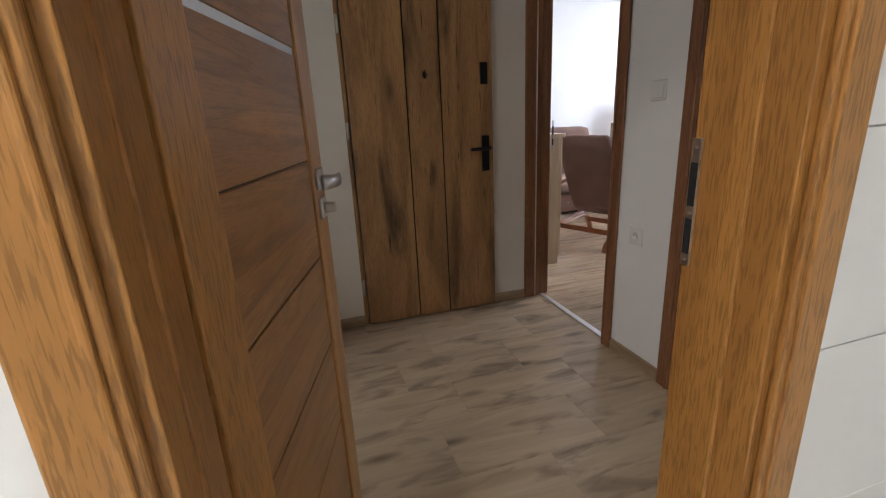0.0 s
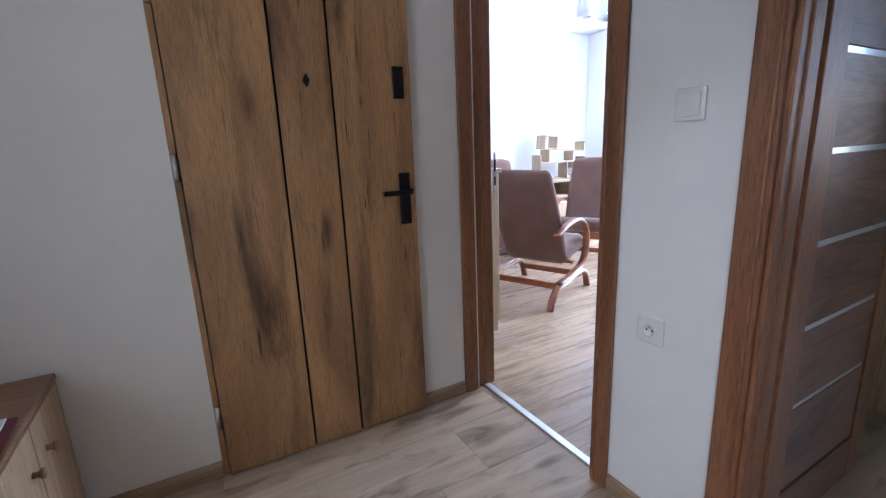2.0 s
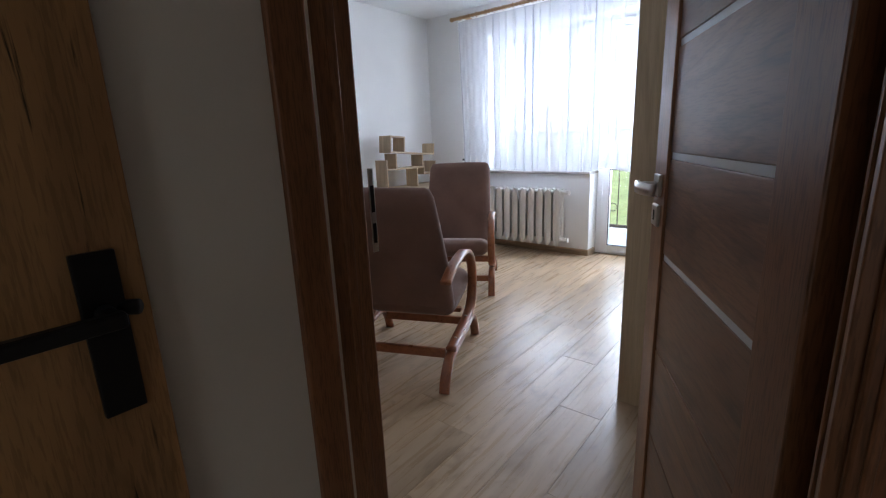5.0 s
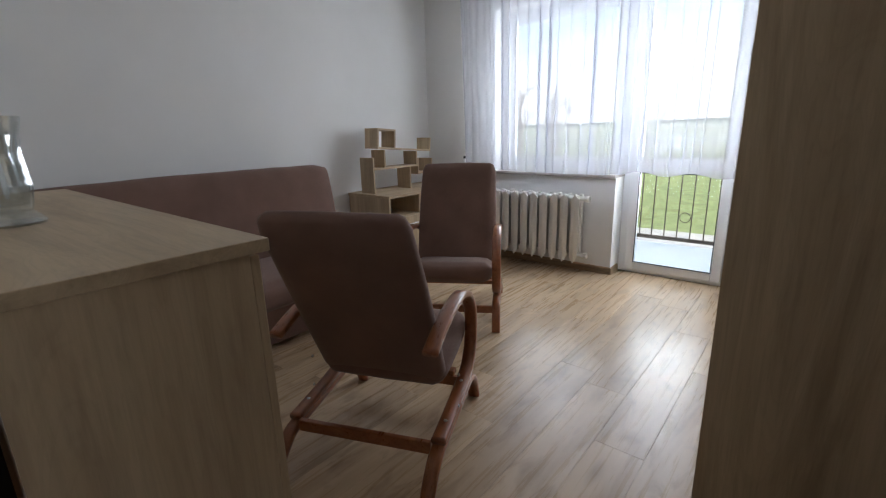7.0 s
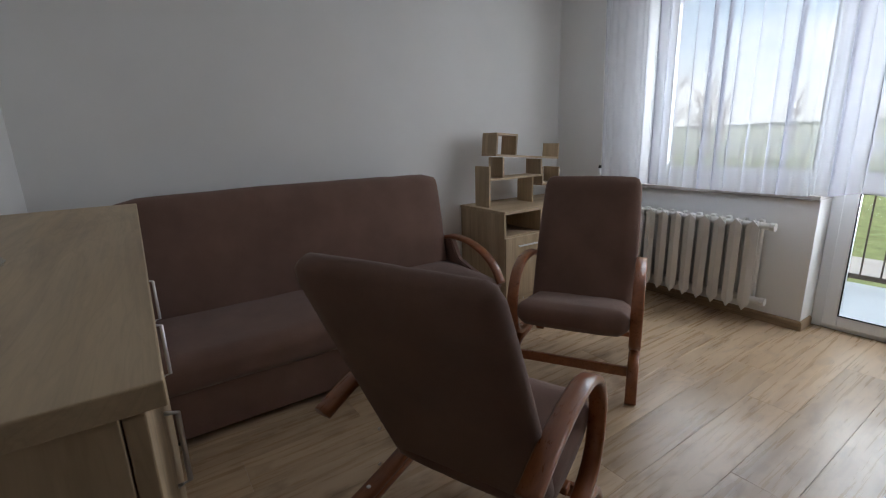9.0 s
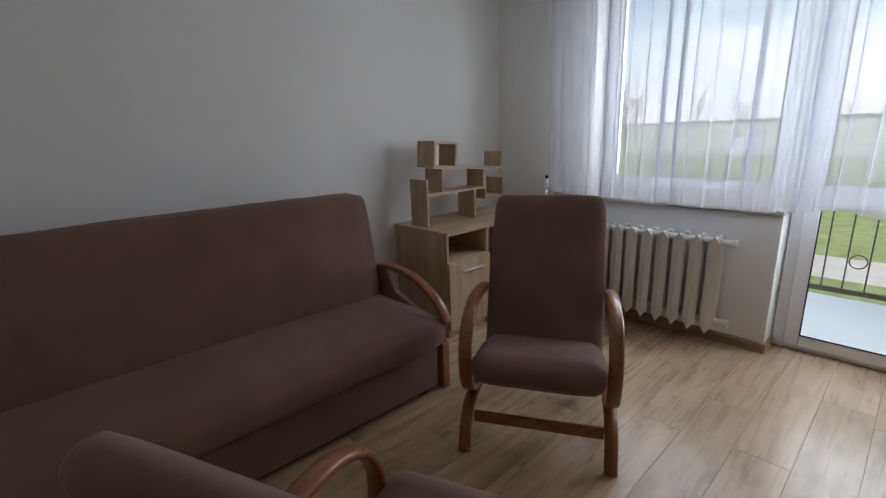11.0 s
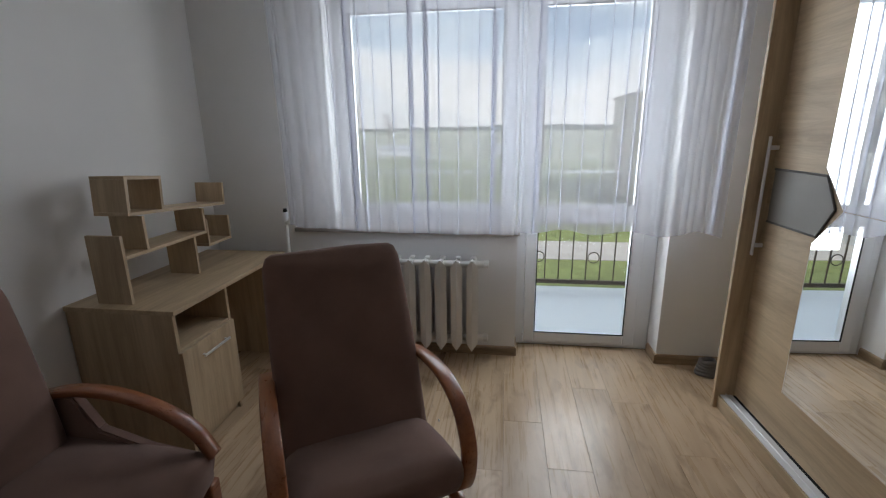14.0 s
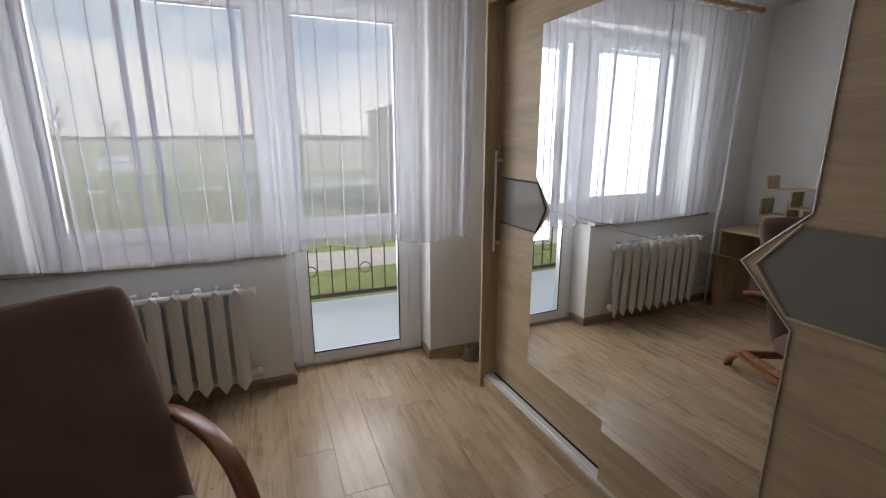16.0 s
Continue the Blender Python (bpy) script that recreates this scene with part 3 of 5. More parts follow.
bath_frame = casing("door_frame_bathroom", pose(BATH_X0, BY0, 0), BATH_X1 - BATH_X0, BY1 - BY0, "honey-brown wooden door frame in the tiled wall", HONEY, HONEY_X)
plate = part("strike_plate", box((BATH_X1 - BATH_X0 - 0.026, 0.136, 0.99), (BATH_X1 - BATH_X0 - 0.0205, 0.152, 1.185), 0.001), STEEL, bath_frame, "nickel strike plate")
# uncut latch openings: black blocks give their inner shade
for z0, z1 in ((1.085, 1.150), (1.010, 1.065)):
    part("strike_hole_shade", box((BATH_X1 - BATH_X0 - 0.0275, 0.137, z0), (BATH_X1 - BATH_X0 - 0.0255, 0.149, z1)), SEAL, plate, "black block for the shade in a latch opening")
for z in (1.172, 1.075, 1.0):
    part("screw", lathe([(0.0, 0.002), (0.004, 0.001), (0.005, -0.001)], (BATH_X1 - BATH_X0 - 0.024, 0.144, z), 10), STEEL, plate)
room_frame = casing("door_frame_living_room", pose(HX, OPEN_Y1, 0, 0, 0, -90) , OPEN_Y1 - OPEN_Y0, RX - HX, "walnut-brown wooden door frame between hall and living room", WALNUT, WALNUT_X)
part("architrave", box((OPEN_Y1 - EY + 0.0005, -0.090, 0), (OPEN_Y1 - EY + 0.0165, -0.0165, HEAD + 0.06), 0.005, 3), WALNUT, room_frame)
rplate = part("strike_plate", box((0.0205, 0.106, 1.00), (0.0235, 0.120, 1.175), 0.001), STEEL, room_frame, "nickel strike plate")
# same black blocks here, shade of openings that are not cut
for z0, z1 in ((1.085, 1.140), (1.020, 1.062)):
    part("strike_hole_shade", box((0.023, 0.108, z0), (0.0245, 0.117, z1)), SEAL, rplate, "black block for the shade in a latch opening")
kit_frame = casing("door_frame_kitchen", pose(HX, KIT_Y1, 0, 0, 0, -90), KIT_Y1 - KIT_Y0, RX - HX, "walnut-brown wooden door frame towards the kitchen", WALNUT, WALNUT_X)

interior_door("bathroom_door", pose(BATH_X0 + 0.028, BY1 + 0.010, 0, 0, 0, 74.3), 0.69, (1.405, 1.64), "open walnut-veneered bathroom door with plank panels and a nickel lever", -1, HONEY, HONEY_X, True, 0.022)
interior_door("living_room_door", pose(RX + 0.008, OPEN_Y0 + 0.017, 0, 0, 0, 27.0), 0.70, (0.935, 1.17, 1.405, 1.64), "half-open walnut-veneered door with narrow glass strips", 0, WALNUT, WALNUT_X, True)
interior_door("kitchen_door", pose(RX + 0.028, 1.190, 0.016, 0, 0, 1.0), 0.70, (0.465, 0.70, 0.935, 1.17, 1.405, 1.64), "open walnut-veneered kitchen door with five frosted glass strips", 0, WALNUT, WALNUT_X, True, 0.020)

# entrance door
ED = thing("entrance_door", pose(ED_X, EY - 0.035, 0), "rustic oak entrance door of three upright boards with black fittings", "door")
part("core", box((0.002, 0.012, 0.01), (DW - 0.002, 0.055, 2.04)), SEAL, ED, "dark core seen in the grooves")
for x0, x1 in ((0.0, 0.322), (0.331, 0.524), (0.533, DW)):
    part("board", box((x0, 0.0, 0.01), (x1, 0.0125, 2.04), 0.0025), RUSTIC, ED)
plate = part("handle_plate", box((0.771, -0.010, 0.900), (0.817, 0.001, 1.112), 0.002), BLACK, ED, "tall black handle plate")
part("lever", box((0.682, -0.062, 1.026), (0.804, -0.044, 1.046), 0.004), BLACK, plate, "straight black lever")
part("neck", tube([(0.793, -0.008, 1.036), (0.793, -0.05, 1.036)], 0.011, 12), BLACK, plate, smooth=True)
part("cylinder", tube([(0.812, -0.004, 1.036), (0.827, -0.02, 1.036)], 0.010, 10), BLACK, plate, smooth=True)
part("lock_plate", box((0.769, -0.014, 1.402), (0.812, 0.001, 1.522), 0.003), BLACK, ED, "black upper lock plate")
peep = part("peephole", tube([(0.434, 0.004, 1.460), (0.434, -0.007, 1.460)], 0.011, 16), BLACK, ED, "small black peephole", True)
part("peephole_cover", slab([(0.434, 1.485), (0.421, 1.460), (0.434, 1.435), (0.447, 1.460)], -0.0095, -0.0075), BLACK, peep)
for z in (0.25, 1.178, 1.72):
    part("hinge", tube([(-0.013, 0.022, z - 0.045), (-0.013, 0.022, z + 0.045)], 0.010, 10), STEEL, ED, "bright steel hinge", True)
efr = thing("door_frame_entrance", pose(ED_X, EY, 0), "slim oak-coloured steel frame of the entrance door", "door frame")
efr["kind"] = "structure"
part("jamb", box((-0.0245, -0.004, 0), (-0.004, 0.058, 2.045), 0.002), RUSTIC, efr)
part("jamb", box((DW - 0.003, 0.022, 0), (DW + 0.0015, 0.058, 2.045), 0.001), RUSTIC, efr)
built("threshold_living_room", box((HX + 0.028, OPEN_Y0 + 0.024, 0.0), (HX + 0.062, OPEN_Y1 - 0.024, 0.006), 0.003), ALU, "pale metal floor strip in the doorway")
built("threshold_kitchen", box((HX + 0.028, KIT_Y0 + 0.024, 0.0), (HX + 0.062, KIT_Y1 - 0.024, 0.006), 0.003), ALU, "metal floor strip in the kitchen doorway")


# ---- hall things ----
def switch(m):
    r = thing("light_switch", m, "white plastic light switch on the hall wall", "switch")
    part("frame", box((-0.041, -0.009, -0.041), (0.041, 0.0, 0.041), 0.004, 3), PLASTIC, r)
    part("rocker", box((-0.030, -0.014, -0.030), (0.030, -0.0085, 0.030), 0.003), PLASTIC, r)


def socket(m):
    r = thing("power_socket", m, "white plastic power socket with an earth pin", "socket")
    part("frame", box((-0.043, -0.010, -0.043), (0.043, 0.0, 0.043), 0.004, 3), PLASTIC, r)
    part("cup", lathe([(0.020, -0.001), (0.021, 0.005), (0.018, 0.006), (0.017, 0.001), (0.0, 0.001)], (0, 0, 0), 24), PLASTIC, r, smooth=True).matrix_basis = pose(0, -0.010, 0, 90)
    for x, z, rad in ((-0.009, 0, 0.0028), (0.009, 0, 0.0028), (0.0, 0.009, 0.0035)):
        part("contact", tube([(x, -0.011, z), (x, -0.0155 if z else -0.0118, z)], rad, 8), STEEL if z else SEAL, r)


switch(pose(HX, 1.417, 1.294, 0, 0, -90))
socket(pose(HX, 1.484, 0.655, 0, 0, -90))

SC = thing("shoe_cabinet", pose(-0.236, 2.13, 0), "low beech shoe cabinet with round wooden knobs and a brown top", "cabinet")
part("body", box((-0.20, -0.285, 0.0), (0.212, 0.285, 0.545), 0.003), BEECH, SC)
part("top", box((-0.20, -0.29, 0.546), (0.232, 0.287, 0.567), 0.004), BEECH_TOP, SC, "brown wood-grain top")
for y0, y1, ky in ((-0.283, -0.002, -0.055), (0.002, 0.283, 0.075)):
    d = part("door", box((0.2125, y0, 0.02), (0.230, y1, 0.54), 0.003), BEECH, SC)
    part("knob", lathe([(0.0, 0.028), (0.013, 0.026), (0.015, 0.020), (0.007, 0.010), (0.009, 0.0)], (0, 0, 0), 16), BEECH_TOP, d, "turned wooden knob", True).matrix_basis = pose(0.230, ky, 0.43, 0, 90, 0)
BK = thing("folder", pose(-0.126, 2.00, 0.567, 0, 0, 4), "white papers in a dark red folder on the shoe cabinet", "folder")
part("cover", box((-0.11, -0.13, 0.0), (0.112, 0.13, 0.008), 0.002), MAROON, BK)
part("paper", box((-0.105, -0.125, 0.008), (0.092, 0.125, 0.013), 0.001), PAPER, BK)
KC = thing("kitchen_cabinet", pose(3.15, 1.20, 0), "pale beech kitchen cabinet beyond the open door", "cabinet")
part("body", box((-0.25, -0.30, 0.0), (0.35, 0.295, 1.9), 0.003), BEECH, KC)
for z0, z1 in ((0.03, 0.9), (0.91, 1.88)):
    part("door", box((-0.27, -0.295, z0), (-0.2505, 0.29, z1), 0.003), BEECH, KC)


# ---- window, balcony door, curtain ----
def pane_unit(root, y0, y1, z0, z1, x, bars=(), name="sash"):
    """A white plastic sash in the plane x, with a pane for each field between its bars."""
    w, d = 0.072, 0.062
    for a, b in (((y0, z0), (y0 + w, z1)), ((y1 - w, z0), (y1, z1)), ((y0 + w, z0), (y1 - w, z0 + w)), ((y0 + w, z1 - w), (y1 - w, z1))):
        part(name + "_bar", box((x - d / 2, a[0] + 0.0003, a[1] + 0.0003), (x + d / 2, b[0] - 0.0003, b[1] - 0.0003), 0.006, 2), PVC, root)
    cuts = [z0 + w]
    for lo, hi in bars:
        part(name + "_bar", box((x - d / 2, y0 + w + 0.0003, lo), (x + d / 2, y1 - w - 0.0003, hi), 0.006, 2), PVC, root)
        cuts += [lo, hi]
    cuts.append(z1 - w)
    for lo, hi in zip(cuts[::2], cuts[1::2]):
        p = part("pane", box((x - 0.003, y0 + w - 0.004, lo - 0.004), (x + 0.003, y1 - w + 0.004, hi + 0.004)), PANE, root, "clear window glass")
        p.visible_shadow = False
        for a, b in (((y0 + w, lo), (y0 + w + 0.006, hi)), ((y1 - w - 0.006, lo), (y1 - w, hi)), ((y0 + w + 0.006, lo), (y1 - w - 0.006, lo + 0.006)), ((y0 + w + 0.006, hi - 0.006), (y1 - w - 0.006, hi))):
            part("gasket", box((x - 0.034, a[0], a[1]), (x - 0.027, b[0], b[1])), SEAL, root, "dark rubber gasket")


GX = 5.690
win = thing("window_1", pose(0, 0, 0), "white plastic window above the radiator", "window")
win["kind"] = "structure"
for a, b in (((3.456, 0.866), (3.485, 2.277)), ((4.594, 0.866), (4.630, 2.277)), ((3.485, 0.866), (4.594, 0.921)), ((3.485, 2.241), (4.594, 2.277))):
    part("window_frame", box((GX - 0.02, a[0], a[1]), (GX + 0.055, b[0], b[1]), 0.003), PVC, win)
pane_unit(win, 3.487, 4.592, 0.923, 2.239, GX - 0.01)
part("window_handle", boxes(((GX - 0.085, 3.522, 1.50), (GX - 0.066, 3.542, 1.63)), ((GX - 0.068, 3.518, 1.60), (GX - 0.042, 3.546, 1.66)), bevel=0.003), PVC, win)
bd = thing("door_balcony", pose(0, 0, 0), "closed white plastic balcony door with two panes", "door")
bd["kind"] = "structure"
for a, b in (((2.557, 0.0), (2.647, 2.277)), ((3.391, 0.0), (3.448, 2.277)), ((2.647, 0.0), (3.391, 0.024)), ((2.647, 2.241), (3.391, 2.277))):
    part("door_frame", box((GX - 0.02, a[0], a[1]), (GX + 0.055, b[0], b[1]), 0.003), PVC, bd)
pane_unit(bd, 2.649, 3.389, 0.026, 2.239, GX - 0.01, ((0.87, 0.993),))
part("door_handle", boxes(((GX - 0.085, 3.340, 1.00), (GX - 0.066, 3.360, 1.13)), ((GX - 0.068, 3.336, 1.09), (GX - 0.042, 3.364, 1.15)), bevel=0.003), PVC, bd)
built("window_sill", box((WX - 0.055, 3.440, 0.834), (GX - 0.022, 4.90, 0.862), 0.004), GRANITE, "speckled brown stone window sill")
kw = thing("window_2", pose(0, 0, 0), "white plastic kitchen window", "window")
kw["kind"] = "structure"
pane_unit(kw, -0.298, 1.098, 0.902, 2.298, GX)


def curtain(y0, y1, z1, x):
    """One net curtain: loose waves broken by sharp narrow folds, dense at both ends and between window and door."""
    rnd = random.Random(5)
    plan, y = [], y0
    while y < y1:
        edge = max(0.0, 1 - min((y - y0) / 0.36, (y1 - y) / 0.42, abs(y - 3.44) / 0.11))
        gap = rnd.uniform(0.036, 0.108) * (1 - 0.6 * edge)
        w = rnd.choice((0.003, 0.004, 0.005, 0.006, 0.018)) * (1 + 1.2 * edge)
        d = rnd.uniform(0.003, 0.007) * (1 + 1.6 * edge)
        for k in range(3):
            plan.append((y + gap * k / 3, 0.003 * math.sin(math.pi * k / 3) * (1 + 3 * edge), 0.0))
        plan.append((y + gap, 0.0, 0.0))
        if edge > 0.15 and rnd.random() < 0.8:
            y += gap
            continue
        for k in range(6):
            plan.append((y + gap + (w if k % 2 == 0 else -0.5 * w), d * (0.5 + 0.45 * k), 0.0))
        plan.append((y + gap + 0.8 * w, d * 0.9, 0.0))
        y += gap + 0.8 * w
    nz = 22
    bm = bmesh.new()
    rows = []
    for j in range(nz + 1):
        v = j / nz
        row = []
        for yy, dx, _ in plan:
            edge = max(0.0, 1 - min((yy - y0) / 0.36, (y1 - yy) / 0.42))
            wave = 0.010 * math.sin(yy * 21 + 2.0 * noise.noise((yy * 2, 0, 1))) * (0.4 + 0.6 * v) * (1 + 2.0 * edge)
            sway = 0.03 * noise.noise((yy * 1.1, v * 1.2, 9)) * v
            hem = 0.880 + 0.008 * math.sin(yy * 3.0)
            if yy < 3.46:
                hem = 0.893 + 0.015 * math.cos((yy - 2.5) * 17.5)
            if yy > 4.6:
                hem += 0.02 * (yy - 4.6) / 0.3
            slant = (0.010 * noise.noise((yy * 1.7, 4.0, v)) + 0.02 * (1 - v) * (yy - 3.62) / 1.3)
            row.append(bm.verts.new((x + dx * (0.75 + 0.5 * v) + wave + sway, yy + slant, z1 + (hem - z1) * v)))
        rows.append(row)
    n = len(plan) - 1
    for a, b in zip(rows, rows[1:]):
        for i in range(n):
            bm.faces.new((a[i], a[i + 1], b[i + 1], b[i]))
    return bm


CU = thing("curtain", pose(0, 0, 0), "long white pleated net curtain over window and balcony door", "curtain")
part("net", curtain(2.375, 4.845, 2.43, 5.275), SHEER, CU, smooth=True)
RD = thing("curtain_rod", pose(5.262, 3.575, 2.462), "turned light-brown wooden curtain rod with rings", "curtain rod")
prof = [(0.014, -1.33)]
for k in range(66):
    zz = -1.32 + k * 0.04
    prof += [(0.013, zz), (0.018, zz + 0.012), (0.018, zz + 0.024), (0.013, zz + 0.036)]
prof.append((0.014, 1.33))
part("pole", lathe(prof, (0, 0, 0), 12), RODWOOD, RD, smooth=True).matrix_basis = pose(0, 0, 0, -90)
for s in (-1, 1):
    part("finial", lathe([(0.0, 0.075), (0.016, 0.066), (0.024, 0.048), (0.020, 0.028), (0.012, 0.014), (0.020, 0.004), (0.018, -0.006)], (0, 0, 0), 14), RODWOOD, RD, "carved end knob", True).matrix_basis = pose(0, 1.325 * s, 0, -90 * s)
for y in (-1.22, 0.0, 1.22):
    part("bracket", box((0.0, y - 0.012, -0.012), (0.223, y + 0.012, 0.012), 0.003), RODWOOD, RD)
for k in range(24):
    y = -1.19 + k * 0.1065
    part("ring", tube([(0.024 * math.cos(a), y, 0.024 * math.sin(a) - 0.004) for a in (2 * math.pi * i / 14 for i in range(14))], 0.0025, 6, None, True), RODWOOD, RD)


# ---- radiator ----
def radiator(y0, count):
    R = thing("radiator", pose(5.395, y0, 0), "white cast-iron column radiator under the window sill", "radiator")
    pitch = 0.098
    for i in range(count):
        bm = bmesh.new()
        c = pitch * (i + 0.5)
        for dx in (-0.045, 0.045):
            box((dx - 0.022, c - 0.018, 0.13), (dx + 0.022, c + 0.018, 0.69), 0.010, 3, bm)
        box((-0.035, c - 0.004, 0.16), (0.035, c + 0.004, 0.66), 0.0, 1, bm)
        ribs = [(-0.078, 0.20), (-0.070, 0.13), (-0.045, 0.105), (-0.045, 0.70), (-0.066, 0.69), (-0.080, 0.66)]
        fl = [bm.verts.new((x, c + 0.003 * k, z)) for k in (-1, 1) for x, z in ribs]
        bm.faces.new(fl[:6])
        bm.faces.new(fl[6:][::-1])
        for k in range(6):
            bm.faces.new((fl[k], fl[(k + 1) % 6], fl[6 + (k + 1) % 6], fl[6 + k]))
        # front plate, broad and slightly pointed at both ends
        fp = [(c - 0.036, 0.15), (c, 0.098), (c + 0.036, 0.15), (c + 0.036, 0.655), (c, 0.70), (c - 0.036, 0.655)]
        lo = [bm.verts.new((-0.074, y, z)) for y, z in fp]
        hi = [bm.verts.new((-0.086 + 0.010 * (abs(y - c) > 0.01), y, z)) for y, z in fp]
        bm.faces.new(lo)
        bm.faces.new((hi[0], hi[1], hi[4], hi[5]))
        bm.faces.new((hi[1], hi[2], hi[3], hi[4]))
        for k in range(6):
            bm.faces.new((lo[k], lo[(k + 1) % 6], hi[(k + 1) % 6], hi[k]))
        part("section", bm, RADIATOR, R)
    for z in (0.16, 0.655):
        part("nipple_pipe", tube([(0, -0.03, z), (0, pitch * count + 0.03, z)], 0.022, 12), RADIATOR, R, smooth=True)
    for z in (0.16, 0.655):
        part("plug", tube([(0, -0.048, z), (0, -0.02, z)], 0.027, 8), RADIATOR, R)
    for y in (0.2, pitch * count - 0.2):
        part("wall_hook", box((0.0, y - 0.01, 0.60), (0.084, y + 0.01, 0.63)), RADIATOR, R)
    part("supply_pipe", tube([(0, pitch * count + 0.02, 0.655), (0, 4.93 - y0, 0.655)], 0.011, 10), RADIATOR, R, smooth=True)
    part("return_pipe", tube([(0, pitch * count + 0.02, 0.16), (0, 4.93 - y0, 0.16)], 0.011, 10), RADIATOR, R, smooth=True)
    part("valve", tube([(0, pitch * count + 0.06, 0.655), (-0.055, pitch * count + 0.06, 0.655)], [0.022, 0.018], 14), PVC, R, "white valve knob", True)


radiator(3.675, 10)
PI = thing("heating_pipe", pose(5.375, 4.925, 0), "white painted upright heating pipe with a black-capped vent", "pipe")
part("pipe", tube([(0, 0, 0.0), (0, 0, 0.93)], 0.011, 12), RADIATOR, PI, smooth=True)
part("elbow", tube([(0, 0, 0.90), (0, -0.03, 0.915)], 0.014, 10), RADIATOR, PI, smooth=True)
part("vent", lathe([(0.012, 0.92), (0.017, 0.93), (0.017, 0.97), (0.011, 0.975)], (0, 0, 0), 12), PVC, PI, smooth=True)
part("cap", lathe([(0.011, 0.972), (0.013, 0.976), (0.012, 0.996), (0.0, 1.0)], (0, 0, 0), 12), SEAL, PI, "black cap", True)


# ---- armchairs ----
def armchair(m, label):
    """Bentwood armchair, facing local x. Seat and tall back are one leaning upholstered shell between two looped arms."""
    tall, lean, wide = 0.800, 25.5, 0.53
    arm_top = [(-0.27, 0.545), (-0.15, 0.583), (0.0, 0.607), (0.13, 0.605), (0.24, 0.560), (0.305, 0.465)]
    A = thing("armchair", m, label, "armchair", "matching armchairs")
    back = part("backrest", cushion((0.085, wide, tall), 0.010, 0.042, 14), CLOTH, A, smooth=True)
    c, sn = math.cos(radians(lean)), math.sin(radians(lean))
    back.matrix_basis = pose(-0.005 - sn * tall / 2 + 0.02 * c, 0, 0.285 + c * tall / 2, 0, -lean, 0)
    seat = part("seat", cushion((0.425, 0.525, 0.125), 0.014, 0.052, 12, 0.004), CLOTH, A, smooth=True)
    seat.matrix_basis = pose(0.163, 0, 0.357, 0, -11.0, 0)
    for s in (-1, 1):
        y = 0.296 * s
        arm = part("arm_loop", strip([*arm_top, (0.308, 0.360), (0.270, 0.268), (0.19, 0.218), (0.05, 0.192), (-0.10, 0.176), (-0.215, 0.168)], 0.055, 0.026, y, 8), MAHOGANY, A, "glossy red-brown bent arm", True)
        part("runner", strip([(-0.366, 0.002), (-0.345, 0.055), (-0.295, 0.105), (-0.235, 0.137), (-0.10, 0.150), (0.06, 0.163), (0.20, 0.172), (0.275, 0.150), (0.325, 0.095), (0.360, 0.002)], 0.052, 0.028, y, 8), MAHOGANY, A, "glossy red-brown bent runner", True)
        for x, z in ((-0.12, 0.191), (0.12, 0.220)):
            part("bolt", lathe([(0.0, 0.004), (0.006, 0.003), (0.008, 0.0)], (x, y, z), 10), STEEL, arm)
        for x, z in ((-0.02, 0.43), (-0.03, 0.30)):
            part("bolt", tube([(x, y + s * 0.027, z - 0.1), (x, y + s * 0.031, z - 0.1)], 0.006, 10), STEEL, arm)
    for x, z in ((-0.225, 0.148), (0.272, 0.122)):
        part("crossbar", box((x - 0.011, -0.270, z - 0.024), (x + 0.011, 0.270, z + 0.024), 0.004), MAHOGANY, A)
    part("seat_bar", box((0.10, -0.270, 0.245), (0.14, 0.270, 0.270), 0.004), MAHOGANY, A)
    return A


armchair(pose(2.833, 3.444, 0, 0, 0, 23.0), "brown upholstered armchair with looped red-brown arms beside the dresser")
armchair(pose(4.083, 4.048, 0, 0, 0, 211.0), "brown upholstered armchair with looped red-brown arms before the desk")

# ---- sofa ----
SO = thing("sofa", pose(2.955, 4.96, 0), "brown upholstered sofa bed with bent wooden arms along the wall", "sofa")
SL = 1.86
sb = part("backrest", cushion((SL, 0.15, 0.66), 0.012, 0.065, 16), CLOTH, SO, smooth=True)
sb.matrix_basis = pose(0, 0.180, 0.690, -10.0, 0, 0)
ss = part("seat", cushion((SL + 0.08, 0.66, 0.17), 0.014, 0.065, 16, 0.006), CLOTH, SO, smooth=True)
ss.matrix_basis = pose(0, -0.125, 0.340, 2.0, 0, 0)
part("storage_box", box((-SL / 2 + 0.02, -0.415, 0.035), (SL / 2 - 0.02, 0.40, 0.262), 0.008), CLOTH, SO)
part("back_frame", box((-SL / 2 + 0.03, 0.30, 0.03), (SL / 2 - 0.03, 0.44, 0.50), 0.006), CLOTH, SO)
for x in (-SL / 2 + 0.1, SL / 2 - 0.1):
    for y in (-0.36, 0.34):
        part("foot", box((x - 0.025, y - 0.025, 0), (x + 0.025, y + 0.025, 0.036), 0.004), SEAL, SO)
